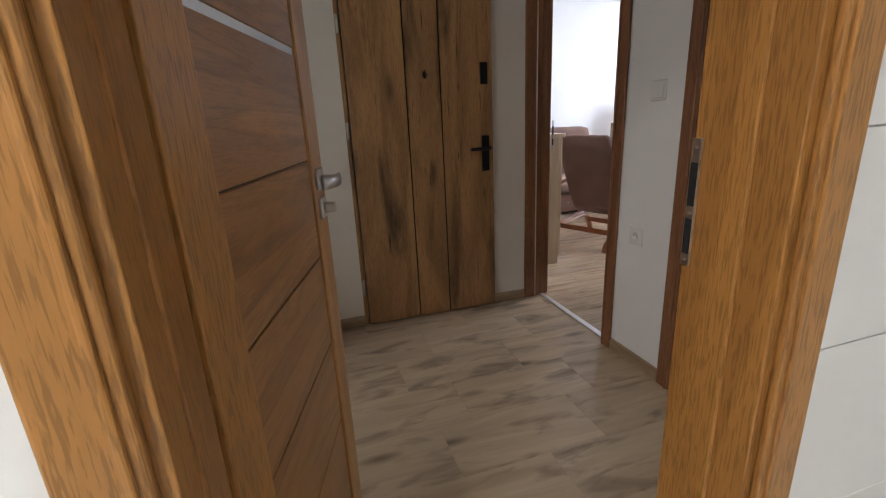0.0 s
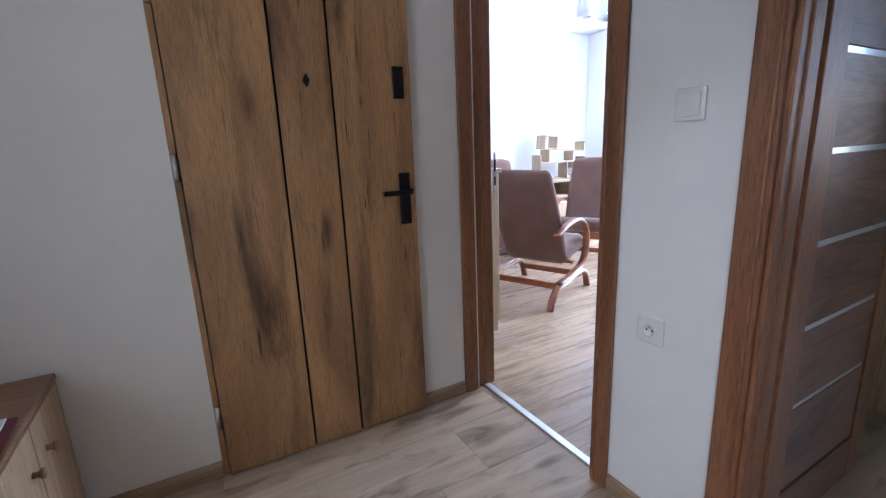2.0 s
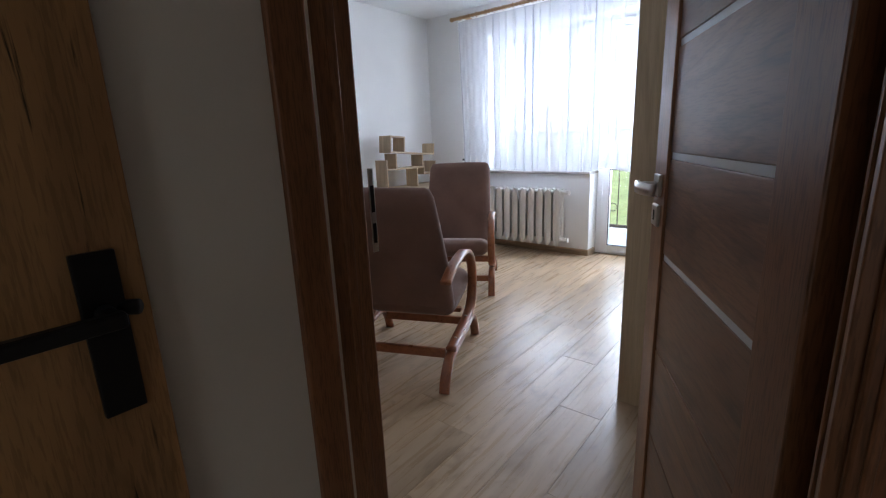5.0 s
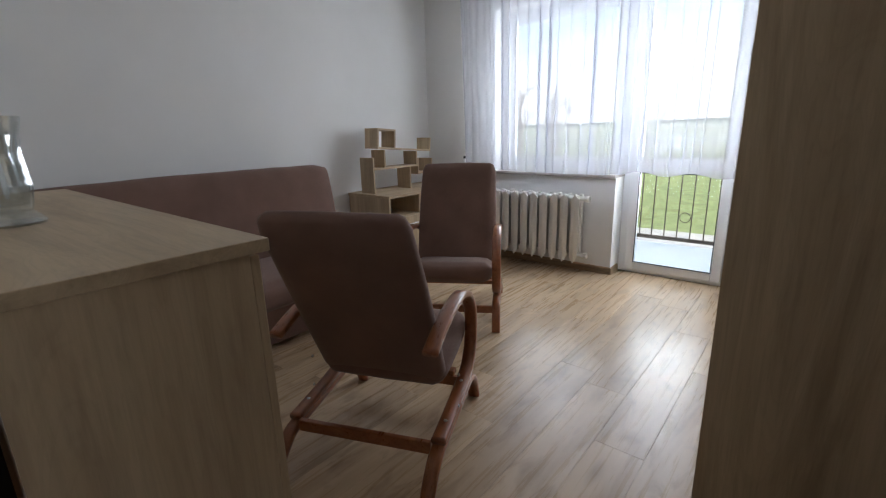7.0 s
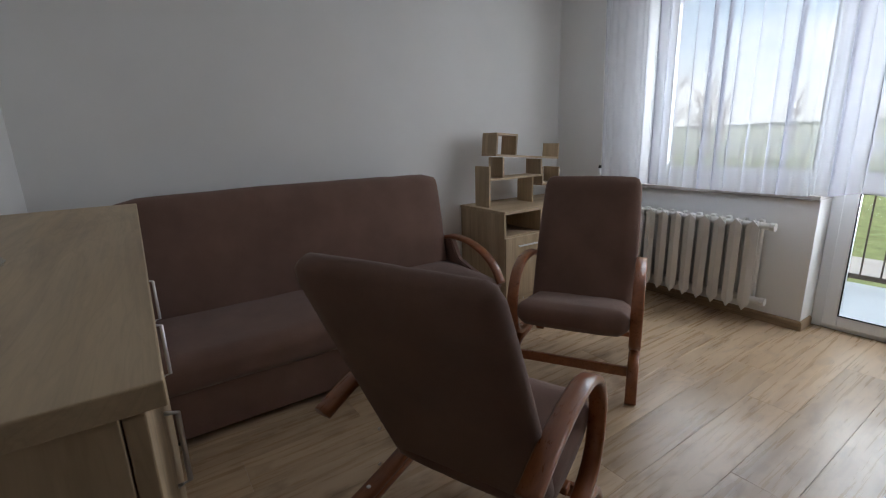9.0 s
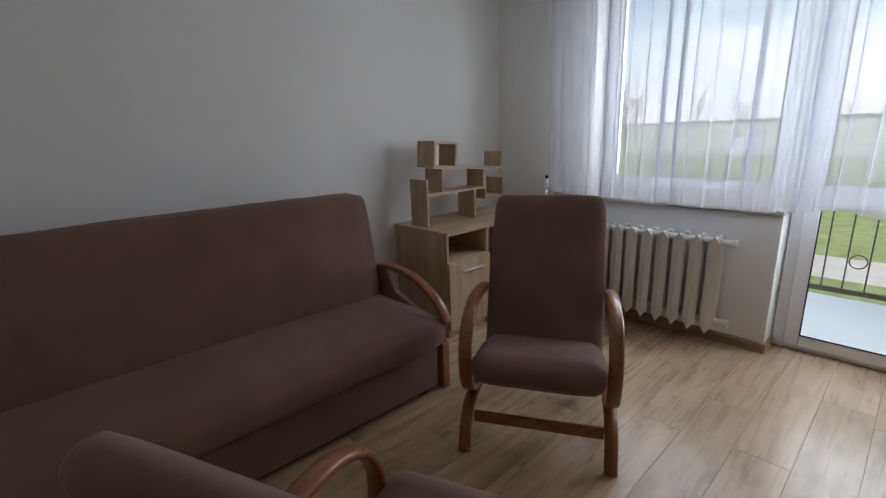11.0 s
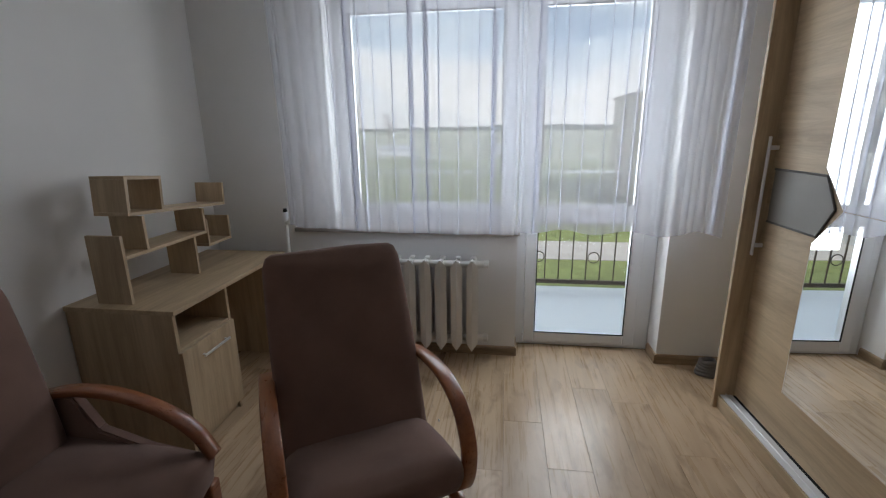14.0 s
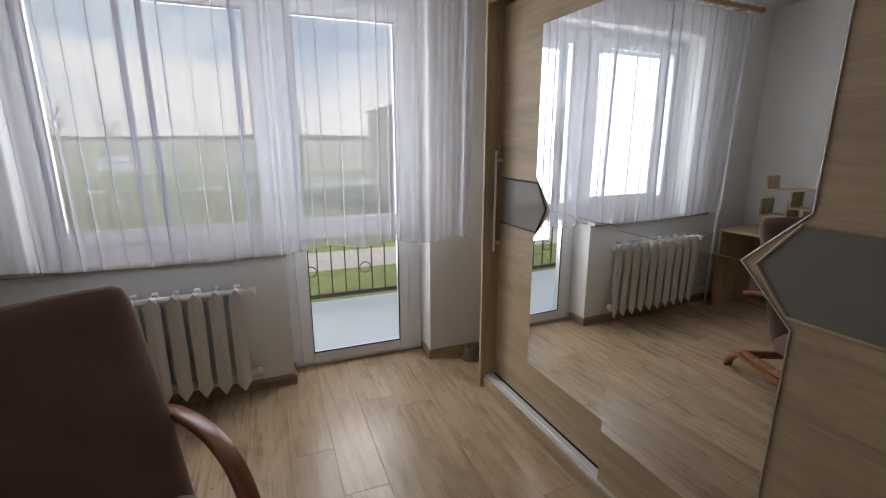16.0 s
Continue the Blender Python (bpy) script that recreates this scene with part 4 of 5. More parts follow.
for s in (-1, 1):
    x = s * (SL / 2 + 0.034)
    arm = strip([(0.22, 0.555), (0.06, 0.592), (-0.12, 0.586), (-0.28, 0.535), (-0.385, 0.462), (-0.440, 0.375)], 0.058, 0.028, 0.0, 8)
    ap = part("arm", arm, MAHOGANY, SO, "glossy red-brown bent arm", True)
    ap.matrix_basis = pose(x, 0, 0, 0, 0, 90)
    part("arm_leg", box((x - 0.026, -0.425, 0.0), (x + 0.026, -0.365, 0.262), 0.008, 3), MAHOGANY, SO, "red-brown arm leg")
    part("arm_panel", slab([(0.20, 0.50), (0.17, 0.28), (-0.40, 0.24), (-0.43, 0.36), (-0.20, 0.395), (-0.02, 0.45), (0.06, 0.575), (0.13, 0.59)], x - 0.022, x + 0.022, "x", 0.008), CLOTH, SO)

# ---- dresser with the crystal vase ----
DR = thing("dresser", pose(RX + 0.017, 2.970, 0), "pale sonoma oak dresser beside the door", "dresser")
DL, DD, DH = 1.545, 0.416, 1.062
part("top", box((0, -0.008, DH - 0.026), (DD + 0.018, DL + 0.008, DH), 0.002), SONOMA_Y, DR)
for y in (0.0, DL - 0.02):
    part("side_panel", box((0.004, y, 0), (DD - 0.02, y + 0.02, DH - 0.0265), 0.0015), SONOMA, DR)
part("back_panel", box((0.004, 0.0205, 0.05), (0.010, DL - 0.0205, DH - 0.027)), SONOMA, DR)
part("plinth", box((DD - 0.06, 0.0205, 0), (DD - 0.045, DL - 0.0205, 0.06)), SONOMA_Y, DR)
part("bottom", box((0.0105, 0.0205, 0.06), (DD - 0.022, DL - 0.0205, 0.078)), SONOMA_Y, DR)
for k in range(3):
    y0 = 0.002 + k * DL / 3
    d = part("door", box((DD - 0.0185, y0, 0.065), (DD, y0 + DL / 3 - 0.004, DH - 0.032), 0.002), SONOMA, DR)
    part("handle", tube([(DD, y0 + 0.46, 0.62), (DD + 0.022, y0 + 0.46, 0.625), (DD + 0.022, y0 + 0.46, 0.775), (DD, y0 + 0.46, 0.78)], 0.005, 8), ALU, d, "slim metal handle", True)
VA = thing("vase", pose(1.868, 3.625, 1.062), "clear cut-crystal vase on the dresser", "vase")
vp = [(0.0, 0.0305), (0.040, 0.0305), (0.044, 0.05), (0.050, 0.09), (0.047, 0.13), (0.044, 0.165), (0.049, 0.205), (0.058, 0.245), (0.054, 0.247), (0.044, 0.205), (0.039, 0.165), (0.042, 0.13), (0.044, 0.09), (0.036, 0.045), (0.0, 0.040)]
vb = lathe(vp, (0, 0, 0), 32)
for v in vb.verts:
    if 0.03 < v.co.z < 0.2 and math.hypot(v.co.x, v.co.y) > 0.0405:
        a = math.atan2(v.co.y, v.co.x)
        k = 1 + 0.045 * math.cos(16 * a)
        v.co.x, v.co.y = v.co.x * k, v.co.y * k
part("body", vb, VASE, VA)
part("foot", lathe([(0.0, 0.006), (0.050, 0.004), (0.060, 0.0), (0.063, 0.006), (0.056, 0.016), (0.040, 0.030), (0.0, 0.030)], (0, 0, 0), 32), VASE, VA, "flared crystal foot")

# ---- desk with its hutch ----
DK = thing("desk", pose(4.333, 4.943, 0), "sonoma oak desk with a drawer cabinet in the corner", "desk")
DKL, DKD, DKH = 1.02, 0.545, 0.720
part("top", box((0, 0, DKH - 0.022), (DKL, DKD, DKH), 0.002), SONOMA_X, DK)
for x in (0.004, 0.380, DKL - 0.024):
    part("side_panel", box((x, 0.012, 0), (x + 0.018, DKD - 0.004, DKH - 0.0225), 0.001), SONOMA, DK)
part("back_panel", box((0.0225, DKD - 0.02, 0.30), (DKL - 0.0245, DKD - 0.006, DKH - 0.023)), SONOMA_X, DK)
part("shelf", box((0.0225, 0.014, 0.514), (0.3795, DKD - 0.0205, 0.530)), SONOMA_X, DK)
part("bottom", box((0.0225, 0.014, 0.05), (0.3795, DKD - 0.0205, 0.066)), SONOMA_X, DK)
part("plinth", box((0.0225, 0.03, 0.0), (0.3795, 0.044, 0.05)), SONOMA_X, DK)
d = part("door", box((0.006, -0.006, 0.055), (0.396, 0.0118, 0.520), 0.002), SONOMA, DK)
part("handle", boxes(((0.120, -0.030, 0.445), (0.318, -0.022, 0.457)), ((0.130, -0.023, 0.447), (0.140, -0.005, 0.455)), ((0.298, -0.023, 0.447), (0.308, -0.005, 0.455)), bevel=0.002), ALU, d, "slim silver bar handle")
HU = thing("desk_hutch", pose(4.359, 5.187, DKH), "small sonoma oak hutch of stepped open boxes on the desk", "shelf")
HD = 0.172


def hutch_board(kind, x0, x1, z0, z1, sag=0.0):
    """A board of the hutch; sag turns it downwards to the far end, as the loose upper tier hangs."""
    m = SONOMA_X if x1 - x0 > z1 - z0 else SONOMA
    ob = part(kind, box((x0, 0, z0), (x1, HD, z1), 0.001), m, HU)
    if sag:
        ob.matrix_basis = pose(0.16, 0, 0.386) @ pose(0, 0, 0, 0, sag, 0) @ pose(-0.16, 0, -0.386)


SAG = 4.5
hutch_board("upright", 0.030, 0.046, 0.0, 0.315)
hutch_board("shelf", 0.0465, 0.605, 0.205, 0.221)
hutch_board("upright", 0.170, 0.186, 0.2215, 0.378)
hutch_board("upright", 0.490, 0.506, 0.0, 0.2045)
hutch_board("upright", 0.588, 0.604, 0.2215, 0.346)
hutch_board("shelf", 0.098, 0.800, 0.3865, 0.4015, SAG)
hutch_board("upright", 0.098, 0.114, 0.402, 0.547, SAG)
hutch_board("upright", 0.300, 0.316, 0.402, 0.547, SAG)
hutch_board("shelf", 0.098, 0.316, 0.5475, 0.562, SAG)
hutch_board("upright", 0.784, 0.800, 0.402, 0.515, SAG)
hutch_board("shelf", 0.6055, 0.820, 0.126, 0.141)
hutch_board("upright", 0.606, 0.620, 0.1415, 0.280)
hutch_board("upright", 0.804, 0.820, 0.1415, 0.268)

# ---- wardrobe ----
WA = thing("wardrobe", pose(3.062, 1.678, 0, 0, 0, 2.0), "sonoma oak sliding-door wardrobe with hexagon-cut mirrors", "wardrobe")
WL, WD, WH = 2.000, 0.652, 2.26
part("side_panel", box((0, 0, 0), (0.022, WD, WH), 0.0015), SONOMA, WA)
part("side_panel", box((WL - 0.022, 0, 0), (WL, WD, WH), 0.0015), SONOMA, WA)
part("top", box((0.0225, 0, WH - 0.022), (WL - 0.0225, WD - 0.004, WH)), SONOMA_X, WA)
part("header", box((0.0225, WD - 0.022, WH - 0.11), (WL - 0.0225, WD - 0.004, WH - 0.0225)), SONOMA_X, WA)
part("bottom", box((0.0225, 0, 0), (WL - 0.0225, WD - 0.020, 0.072), 0.002), SONOMA_X, WA)
part("back_panel", box((0.0225, 0.002, 0.0725), (WL - 0.0225, 0.008, WH - 0.0225)), SONOMA, WA)
part("track", boxes(((0.0225, WD - 0.090, 0.0725), (WL - 0.0225, WD - 0.030, 0.078)), ((0.0225, WD - 0.064, 0.0775), (WL - 0.0225, WD - 0.056, 0.0825)), bevel=0.001), TRACK, WA, "silver floor track, coloured bright for the window's reflection")
# no real gap here: a black strip carries its shade
part("track_gap_shade", box((0.0225, WD - 0.114, 0.0725), (WL - 0.0225, WD - 0.091, 0.0745)), SEAL, WA, "black strip painted as the shade behind the track")
SPLIT = 1.010                      # edge of the front door, from the near side panel


def slider(x0, x1, y, tip, edge, mirror_end, right):
    """A sliding door: oak board, two mirror halves with a pointed cut, a taupe hexagon and its frame. y is its face."""
    d = part("sliding_door", box((x0, y - 0.018, 0.083), (x1, y, WH - 0.115), 0.0015), SONOMA_X, WA)
    lo, hi, mid = 0.315, 1.985, 1.152
    cut = 0.152
    for z0, z1 in ((lo, mid - 0.0022), (mid + 0.0022, hi)):
        near = [(edge, z0), (edge, mid - cut), (tip, mid - 0.001)] if z0 == lo else [(tip, mid + 0.001), (edge, mid + cut), (edge, z1)]
        pts = near + ([(mirror_end, mid - 0.001), (mirror_end, z0)] if z0 == lo else [(mirror_end, z1), (mirror_end, mid + 0.001)])
        part("mirror", slab(pts, y + 0.0005, y + 0.0045, "y"), MIRROR, d, "clear mirror with a pointed cut")
    s = 1 if right else -1
    for k, (a, b) in enumerate((((edge, lo), (edge, mid - cut)), ((edge, mid - cut), (tip, mid)), ((tip, mid), (edge, mid + cut)), ((edge, mid + cut), (edge, hi)))):
        part("mirror_edge", tube([(a[0] + s * 0.002, y + 0.003, a[1]), (b[0] + s * 0.002, y + 0.003, b[1])], 0.0018, 6), ALU, d)
    ht = tip + s * 0.045
    he = edge - s * 0.012
    far = x1 - 0.03 if right else x0 + 0.02
    hexa = [(far, mid - 0.122), (he, mid - 0.122), (ht, mid), (he, mid + 0.122), (far, mid + 0.122)]
    part("hexagon", slab(hexa, y + 0.0005, y + 0.003, "y"), HEX, d, "taupe glass half hexagon")
    for a, b in zip(hexa[:-1], hexa[1:]):
        # only the far rim gets the painted dark reflection; the near one is oak
        part("hexagon_edge", tube([(a[0], y + 0.003, a[1]), (b[0], y + 0.003, b[1])], 0.0055, 6), HEX_RIM_REFLECT if right else SONOMA, d)
    hx = x1 - 0.022 if right else x0 + 0.022
    part("handle", boxes(((hx - 0.009, y + 0.0385, 0.86), (hx + 0.009, y + 0.046, 1.42)), ((hx - 0.006, y, 0.90), (hx + 0.006, y + 0.039, 0.92)), ((hx - 0.006, y, 1.36), (hx + 0.006, y + 0.039, 1.38)), bevel=0.002), TRACK, d, "long silver bar handle")


slider(SPLIT - 0.03, WL - 0.024, WD - 0.098, 1.495, 1.625, SPLIT + 0.002, True)
slider(0.024, SPLIT, WD - 0.041, 0.562, 0.412, SPLIT - 0.002, False)

# rolled rope mop behind the wardrobe's corner
MO = thing("mop_head", pose(5.37, 2.29, 0), "grey cotton mop head on the floor by the wardrobe", "mop")
for k in range(5):
    r = 0.046 - 0.004 * k
    part("strand", tube([(r * math.cos(a), (r + 0.01) * math.sin(a), 0.012 + 0.019 * k + 0.004 * math.sin(3 * a + k)) for a in (2 * math.pi * i / 22 for i in range(22))], 0.012, 7, None, True), ROPE, MO, smooth=True)

# ceiling lamp
LA = thing("ceiling_lamp", pose(3.56, 3.52, TOP), "white ceiling lamp with three opal glass shades", "lamp")
part("canopy", lathe([(0.0, -0.03), (0.05, -0.028), (0.06, -0.004), (0.06, 0.0)], (0, 0, 0), 24), PVC, LA, smooth=True)
part("stem", tube([(0, 0, -0.02), (0, 0, -0.20)], 0.009, 10), STEEL, LA, smooth=True)
for k in range(3):
    a = 2 * math.pi * k / 3 + 0.5
    c, s = math.cos(a), math.sin(a)
    part("arm", tube(smooth_line([(0, 0, -0.19), (0.07 * c, 0.07 * s, -0.16), (0.14 * c, 0.14 * s, -0.19), (0.14 * c, 0.14 * s, -0.25)], 5), 0.006, 8), STEEL, LA, smooth=True)
    part("shade", lathe([(0.022, -0.24), (0.035, -0.25), (0.052, -0.30), (0.060, -0.36), (0.066, -0.42), (0.064, -0.42), (0.056, -0.36), (0.048, -0.30), (0.03, -0.255)], (0.14 * c, 0.14 * s, 0), 20), OPAL, LA, "opal glass shade", True)
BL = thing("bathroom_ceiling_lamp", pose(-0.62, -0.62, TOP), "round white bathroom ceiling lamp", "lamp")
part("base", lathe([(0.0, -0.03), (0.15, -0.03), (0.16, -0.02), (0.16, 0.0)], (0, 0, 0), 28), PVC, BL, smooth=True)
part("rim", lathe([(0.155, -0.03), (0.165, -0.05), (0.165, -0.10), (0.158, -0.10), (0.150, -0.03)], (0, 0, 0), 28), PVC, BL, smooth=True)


# ---- outdoors ----
GZ = -2.9
bal = built("balcony_floor", box((WXO, 0.4, -0.16), (7.02, 5.6, -0.030), 0.006), BALCONY, "pale tiled balcony floor")
RA = thing("balcony_railing", pose(6.96, -0.21, -0.040), "thin brown iron balcony railing with ring ornaments", "railing")
part("top_rail", box((-0.022, 0.62, 1.12), (0.022, 5.58, 1.145), 0.006), RAILTOP, RA, "handrail coloured pale for the light on its top")
part("bottom_rail", box((-0.012, 0.62, 0.060), (0.012, 5.58, 0.100), 0.003), IRON, RA)
k = 0
y = 0.66
while y < 5.56:
    part("bar", box((-0.006, y - 0.005, 0.100), (0.006, y + 0.005, 1.12)), IRON, RA)
    if k % 4 == 1:
        part("ring_ornament", tube([(0, y + 0.064 + 0.052 * math.cos(a), 0.325 + 0.052 * math.sin(a)) for a in (2 * math.pi * i / 20 for i in range(20))], 0.005, 6, None, True), IRON, RA)
    y += 0.128
    k += 1
for y in (0.66, 5.54):
    part("post", box((-0.015, y - 0.015, 0.0095), (0.015, y + 0.015, 1.12)), IRON, RA)


def sheet(x0, x1, y0, y1, n, height):
    bm = bmesh.new()
    g = [[bm.verts.new((x0 + (x1 - x0) * i / n, y0 + (y1 - y0) * j / n, height(x0 + (x1 - x0) * i / n, y0 + (y1 - y0) * j / n))) for j in range(n + 1)] for i in range(n + 1)]
    for i in range(n):
        for j in range(n):
            bm.faces.new((g[i][j], g[i + 1][j], g[i + 1][j + 1], g[i][j + 1]))
    return bm


def land(x, y):
    far = max(0.0, min(1.0, (x - 260) / 500))
    return GZ + (0.25 * noise.noise((x * 0.02, y * 0.02, 0)) if x < 260 else 0.0) * (x > 40) + 5 * far * far * (3 - 2 * far) * (1 + 0.5 * noise.noise((x * 0.003, y * 0.004, 2)))


built("ground", sheet(-1500, 1500, -1500, 1500, 100, land), FIELD, "green fields reaching the hills", True)
lawn = built("lawn", boxes(((5.9, -40, GZ + 0.02), (70, 70, GZ + 0.30)),), GRASS, "mown lawn below the balcony")
built("path", boxes(((17.1, -60, GZ + 0.303), (19.6, 90, GZ + 0.32))), PATHWAY, "pale concrete path across the lawn")
built("building_wall_outside", boxes(((RX, NY + 0.2, GZ), (WXO - 0.01, 14, 6.0)), ((RX, -14, GZ), (WXO - 0.01, -2.15, 6.0)), ((RX, -2.1, GZ), (WXO - 0.01, NY + 0.15, -0.16)), ((RX, -2.1, TOP + 0.13), (WXO - 0.01, NY + 0.15, 6.0))), RENDERED, "beige plaster of the same apartment house")


def house(name, x0, x1, y0, y1, z1, material, label, rows, face):
    H = thing(name, pose(0, 0, GZ), label, "house")
    part("wall", box((x0, y0, 0), (x1, y1, z1)), material, H)
    part("roof", box((x0 - 0.08, y0 - 0.08, z1), (x1 + 0.08, y1 + 0.08, z1 + 0.14)), ROOFING, H)
    for z in rows:
        n = 4
        for i in range(n):
            if face == "y":
                c = x0 + (x1 - x0) * (i + 0.5) / n
                w = part("window", box((c - 0.7, y0 - 0.03, z), (c + 0.7, y0 + 0.05, z + 1.3)), DARKGLASS, H)
                part("frame", box((c - 0.8, y0 - 0.015, z - 0.1), (c + 0.8, y0 + 0.05, z)), PVC, w)
            else:
                c = y0 + (y1 - y0) * (i + 0.5) / n
                w = part("window", box((x0 - 0.03, c - 0.7, z), (x0 + 0.05, c + 0.7, z + 1.3)), DARKGLASS, H)
                part("frame", box((x0 - 0.015, c - 0.8, z - 0.1), (x0 + 0.05, c + 0.8, z)), PVC, w)


house("beige_house", 26.0, 37.0, -16.5, -3.95, 6.35, RENDERED, "beige flat-roofed house beyond the lawn", (), "x")
house("grey_house", 8.5, 20.0, 14.2, 25.0, 5.6, GREYWALL, "grey two-storey house wing beside the lawn", (0.9, 3.5), "y")
for x, y, l in ((88, 24.3, 6.0), (88, 3.8, 4.8)):
    S = thing("shed", pose(x, y, GZ), "long low white farm shed in the field", "shed", "farm sheds")
    part("wall", box((0, -l / 2, 0), (5, l / 2, 1.3)), SHEDWHITE, S)
    part("roof", slab([(-0.3, 1.3), (5.3, 1.3), (2.5, 1.9)], -l / 2 - 0.3, l / 2 + 0.3, "y"), SHEDWHITE, S)


UP = thing("utility_pole", pose(62.0, -1.05, GZ + 0.25), "thin grey utility pole with two crossarms in the field", "utility pole")
part("pole", tube([(0, 0, 0), (0, 0, 8.4)], [0.13, 0.08], 8), BARK, UP, smooth=True)
for z, l in ((7.9, 0.85), (7.2, 0.6)):
    part("crossarm", box((-0.05, -l, z - 0.05), (0.05, l, z + 0.05)), BARK, UP)
    for y in (-l + 0.05, l - 0.05):
        part("insulator", tube([(0, y, z + 0.05), (0, y, z + 0.22)], 0.05, 6), OPAL, UP)


def bare_tree(x, y, h, seed):
    rnd = random.Random(seed)
    T = thing("tree", pose(x, y, GZ), "bare leafless tree at the edge of the field", "tree", "bare trees")
    trunk, crown = bmesh.new(), bmesh.new()
    tube([(0, 0, -0.3), (0.1, 0, h * 0.3), (0.0, 0.15, h * 0.6), (0.1, 0.1, h)], [h * 0.03, h * 0.022, h * 0.013, 0.02], 7, trunk)
    for i in range(26):
        z = h * rnd.uniform(0.25, 0.92)
        a, l = rnd.uniform(0, 6.3), h * rnd.uniform(0.14, 0.34)
        p = Vector((0, 0, z))
        q = p + Vector((math.cos(a) * l * 0.6, math.sin(a) * l * 0.6, l * 0.6))
        e = q + Vector((math.cos(a + 0.4) * l * 0.4, math.sin(a + 0.4) * l * 0.4, l * 0.6))
        tube([p, q, e], [h * 0.009, h * 0.005, 0.015], 4, crown)
        for j in range(7):
            s = q.lerp(e, rnd.random())
            b2 = a + rnd.uniform(-1.4, 1.4)
            k2 = l * rnd.uniform(0.2, 0.5)
            tube([s, s + Vector((math.cos(b2) * k2, math.sin(b2) * k2, k2 * rnd.uniform(0.3, 1.2)))], [0.03, 0.012], 3, crown)
    part("trunk", trunk, BARK, T)
    part("crown", crown, BARK, T)


for i, (x, y, h) in enumerate(((66, 34, 9), (72, 43, 11), (80, 40, 8), (150, 52, 12), (160, 44, 10), (150, 70, 13), (170, 20, 8))):
    bare_tree(x, y, h, i)

# hills and cloudy sky in the distance
bm = bmesh.new()
prev = None
for i in range(121):
    a = radians(-95 + i * 190 / 120)
    r = 900
    h = 12 + 7 * noise.noise((i * 0.06, 0, 0)) + 2.5 * noise.noise((i * 0.31, 3, 0)) + 1.6 * noise.noise((i * 1.3, 5, 0))
    pair = [bm.verts.new((r * math.cos(a), r * math.sin(a), z)) for z in (GZ - 20, GZ + h)]
    pair.append(bm.verts.new(((r + 300) * math.cos(a), (r + 300) * math.sin(a), GZ + h * 0.9)))
    if prev:
        bm.faces.new((prev[0], pair[0], pair[1], prev[1]))
        bm.faces.new((prev[1], pair[1], pair[2], prev[2]))
    prev = pair
built("backdrop_hills", bm, HILLS, "dark wooded hills on the horizon")

CLOUD, ct, cb = nodes_of("cloudy_sky")
cvec = local_coords(ct, (0.0011, 0.0011, 0.0034), False)
c1 = noise_of(ct, cvec, 1.6, 7, 0.55, 0.5)
tint = ramp(ct, c1, [(0.38, (0.34, 0.48, 0.64)), (0.49, (0.62, 0.74, 0.84)), (0.60, (1.0, 0.99, 0.97))])
tcz = ct.nodes.new("ShaderNodeTexCoord")
sep = ct.nodes.new("ShaderNodeSeparateXYZ")
ct.links.new(tcz.outputs["Object"], sep.inputs[0])
mrz = ct.nodes.new("ShaderNodeMapRange")
mrz.inputs["From Min"].default_value, mrz.inputs["From Max"].default_value = 30, 420
ct.links.new(sep.outputs["Z"], mrz.inputs["Value"])
tint = mix_rgb(ct, ramp(ct, mrz.outputs[0], [(0.0, 0.75), (0.5, 0.0)]), tint, (1.0, 0.95, 0.86))
em = ct.nodes.new("ShaderNodeEmission")
em.inputs["Strength"].default_value = 0.64
ct.links.new(tint, em.inputs["Color"])
ct.links.new(em.outputs[0], ct.nodes["Material Output"].inputs["Surface"])
bm = bmesh.new()
rings = []
for j in range(9):
    e = radians(-2 + 52 * j / 8)
    rings.append([bm.verts.new((1300 * math.cos(e) * math.cos(a), 1300 * math.cos(e) * math.sin(a), 1300 * math.sin(e))) for a in (radians(-85 + 170 * i / 24) for i in range(25))])
for a, b in zip(rings, rings[1:]):
    for i in range(24):
        bm.faces.new((a[i], a[i + 1], b[i + 1], b[i]))
built("backdrop_sky", bm, CLOUD, "bright cloudy sky", True)


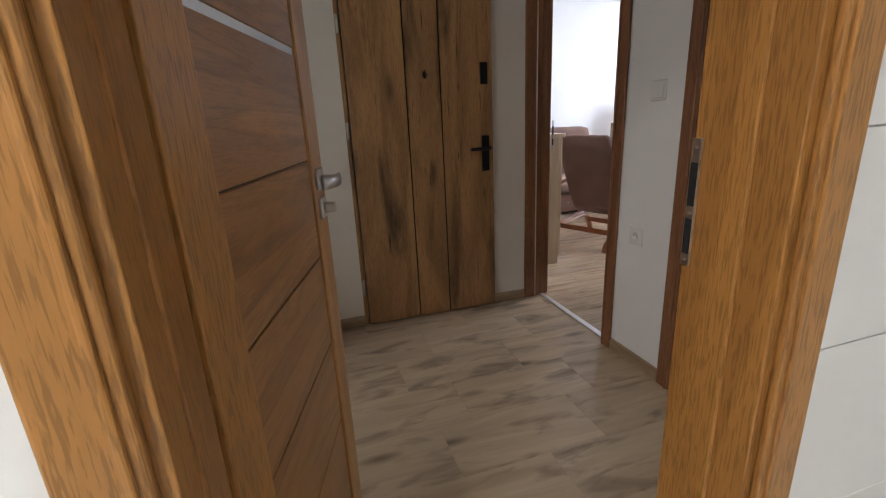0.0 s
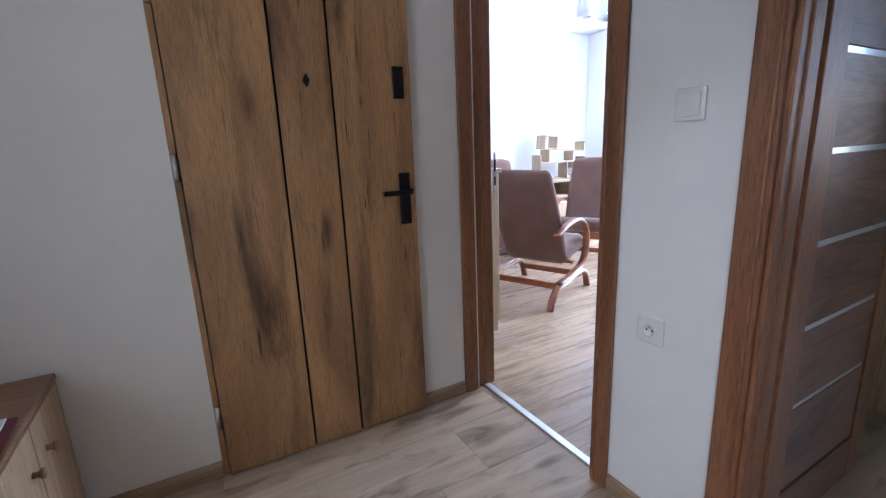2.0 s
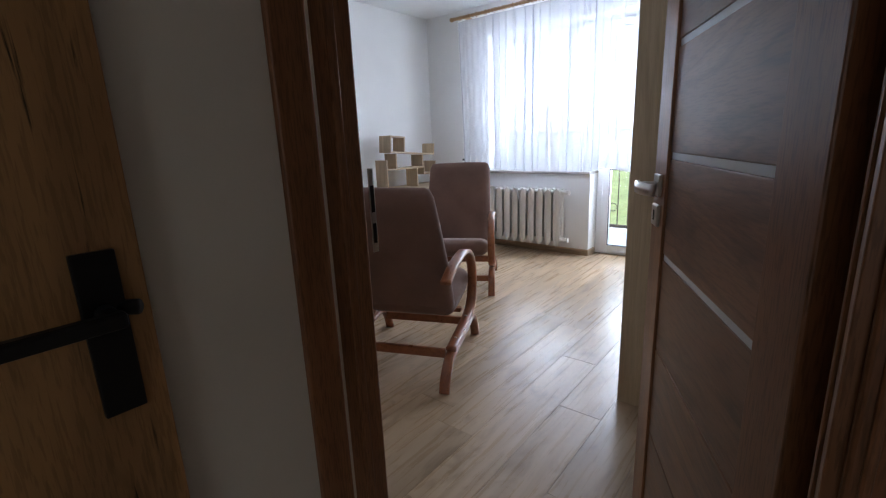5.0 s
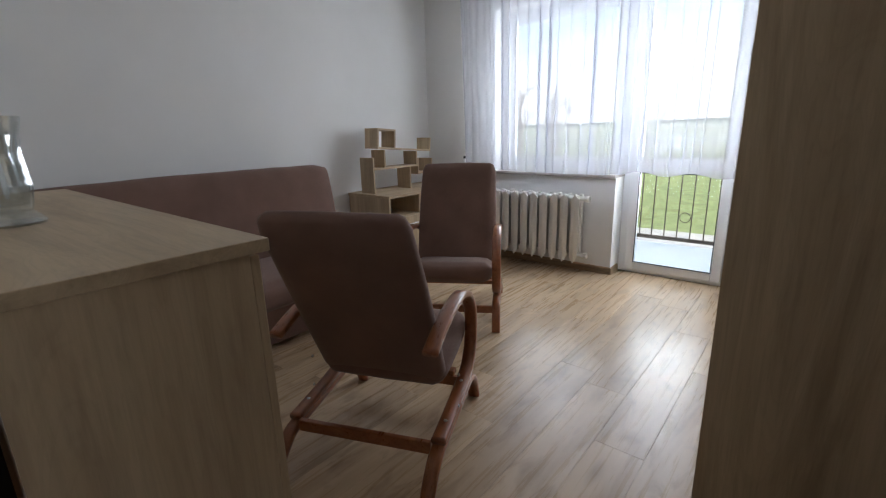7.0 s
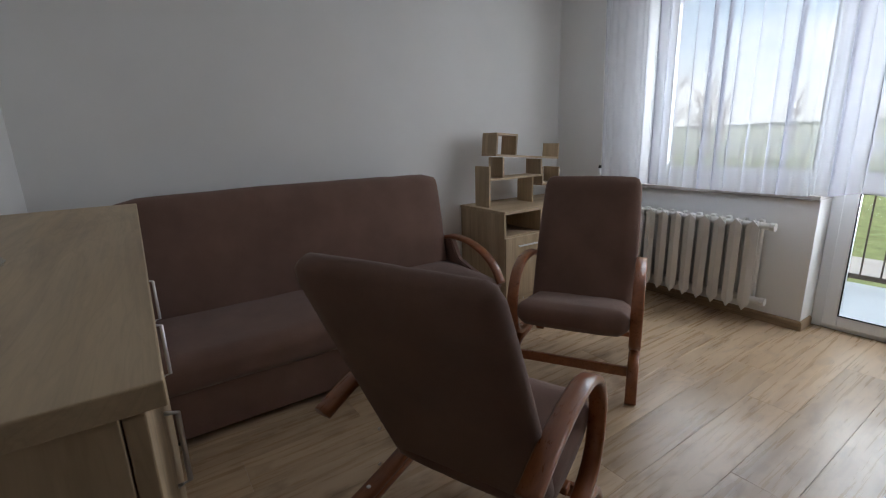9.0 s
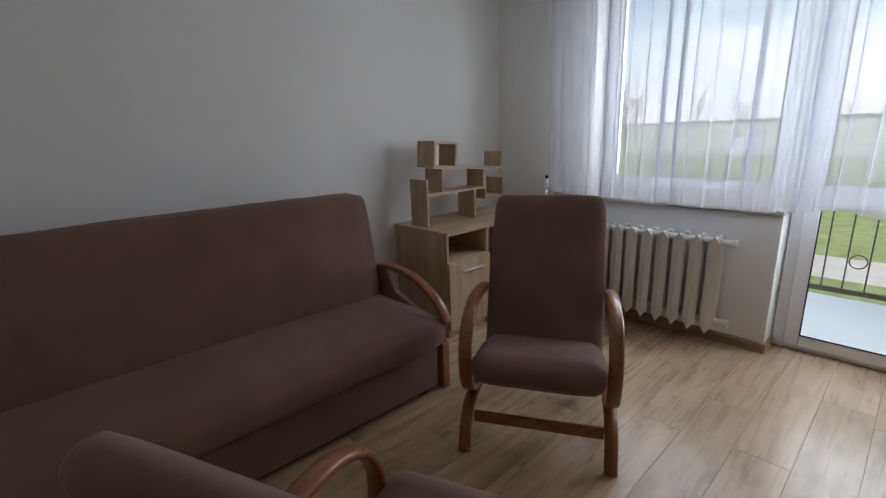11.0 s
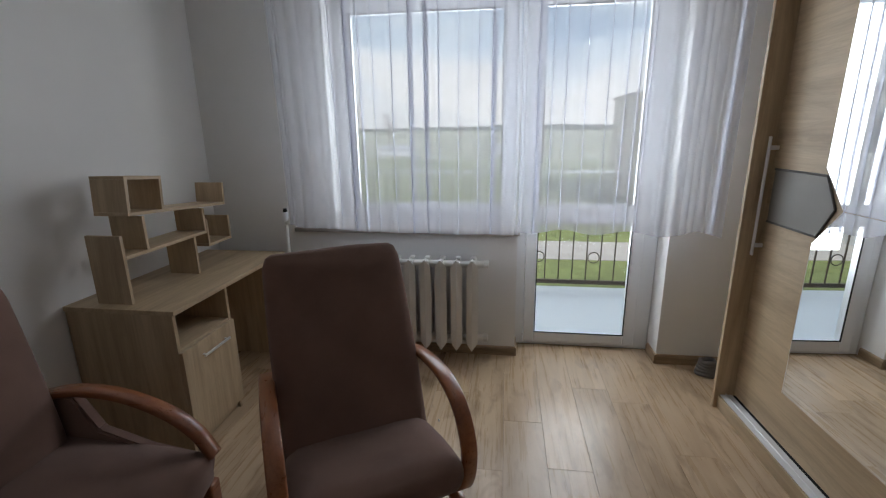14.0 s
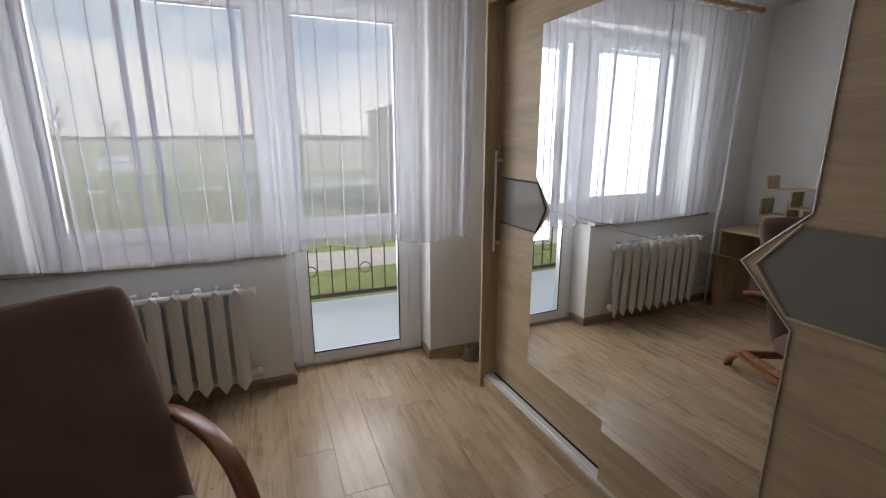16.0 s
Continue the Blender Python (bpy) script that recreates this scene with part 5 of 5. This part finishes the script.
# ---- floor planks and wall tiles ----
def plank_floor(parent, x0, x1, y0, y1, width, length, first, material, phase):
    meshes = {}
    r, y = 0, first
    while y < y1:
        ya, yb = max(y, y0), min(y + width, y1)
        if yb - ya > 0.005:
            x = phase[r % len(phase)] - length * 6
            while x < x1:
                xa, xb = max(x, x0), min(x + length, x1)
                if xb - xa > 0.005:
                    key = (round(xb - xa, 4), round(yb - ya, 4))
                    if key not in meshes:
                        l, w = key[0] / 2 - 0.0004, key[1] / 2 - 0.0004
                        meshes[key] = shared("plank", box((-l, -w, -0.004), (l, w, 0.004), 0.0007, 1), material)
                    piece("plank", meshes[key], ((xa + xb) / 2, (ya + yb) / 2, -0.004), parent)
                x += length
        y += width
        r += 1


plank_floor(floor, RX - 0.07, 5.668, SY, NY, 0.197, 1.285, 1.547, LAMINATE, (4.40, 5.00, 4.20, 4.90, 5.42, 4.60, 5.00, 5.12, 4.44, 4.765))
plank_floor(floor, -1.4, RX - 0.07, BY1 - 0.08, EY + 0.06, 0.290, 0.60, 0.18, LAMINATE_HALL, (0.15, 0.45, 0.30, 0.55, 0.10, 0.49, 0.70, 0.40))
tiles = {}


def tile(x0, x1, z0, z1):
    key = (round(x1 - x0, 4), round(z1 - z0, 4))
    if key not in tiles:
        tiles[key] = shared("tile", box((-key[0] / 2 + 0.001, -0.004, -key[1] / 2 + 0.001), (key[0] / 2 - 0.001, 0.004, key[1] / 2 - 0.001), 0.0015, 1), TILE)
    piece("tile", tiles[key], ((x0 + x1) / 2, BY0 - 0.0025, (z0 + z1) / 2), wall_bath)


for k in range(9):
    z0, z1 = -0.015 + 0.303 * k, -0.015 + 0.303 * (k + 1)
    z0, z1 = max(z0, 0.0), min(z1, TOP)
    tile(-1.3, -0.75, z0, z1)
    tile(-0.75, BATH_X0 - 0.05, z0, z1)
    tile(BATH_X1 + 0.05, 1.10, z0, z1)
    tile(1.10, HX, z0, z1)
    if z0 > HEAD:
        tile(BATH_X0 - 0.05, BATH_X1 + 0.05, z0, z1)
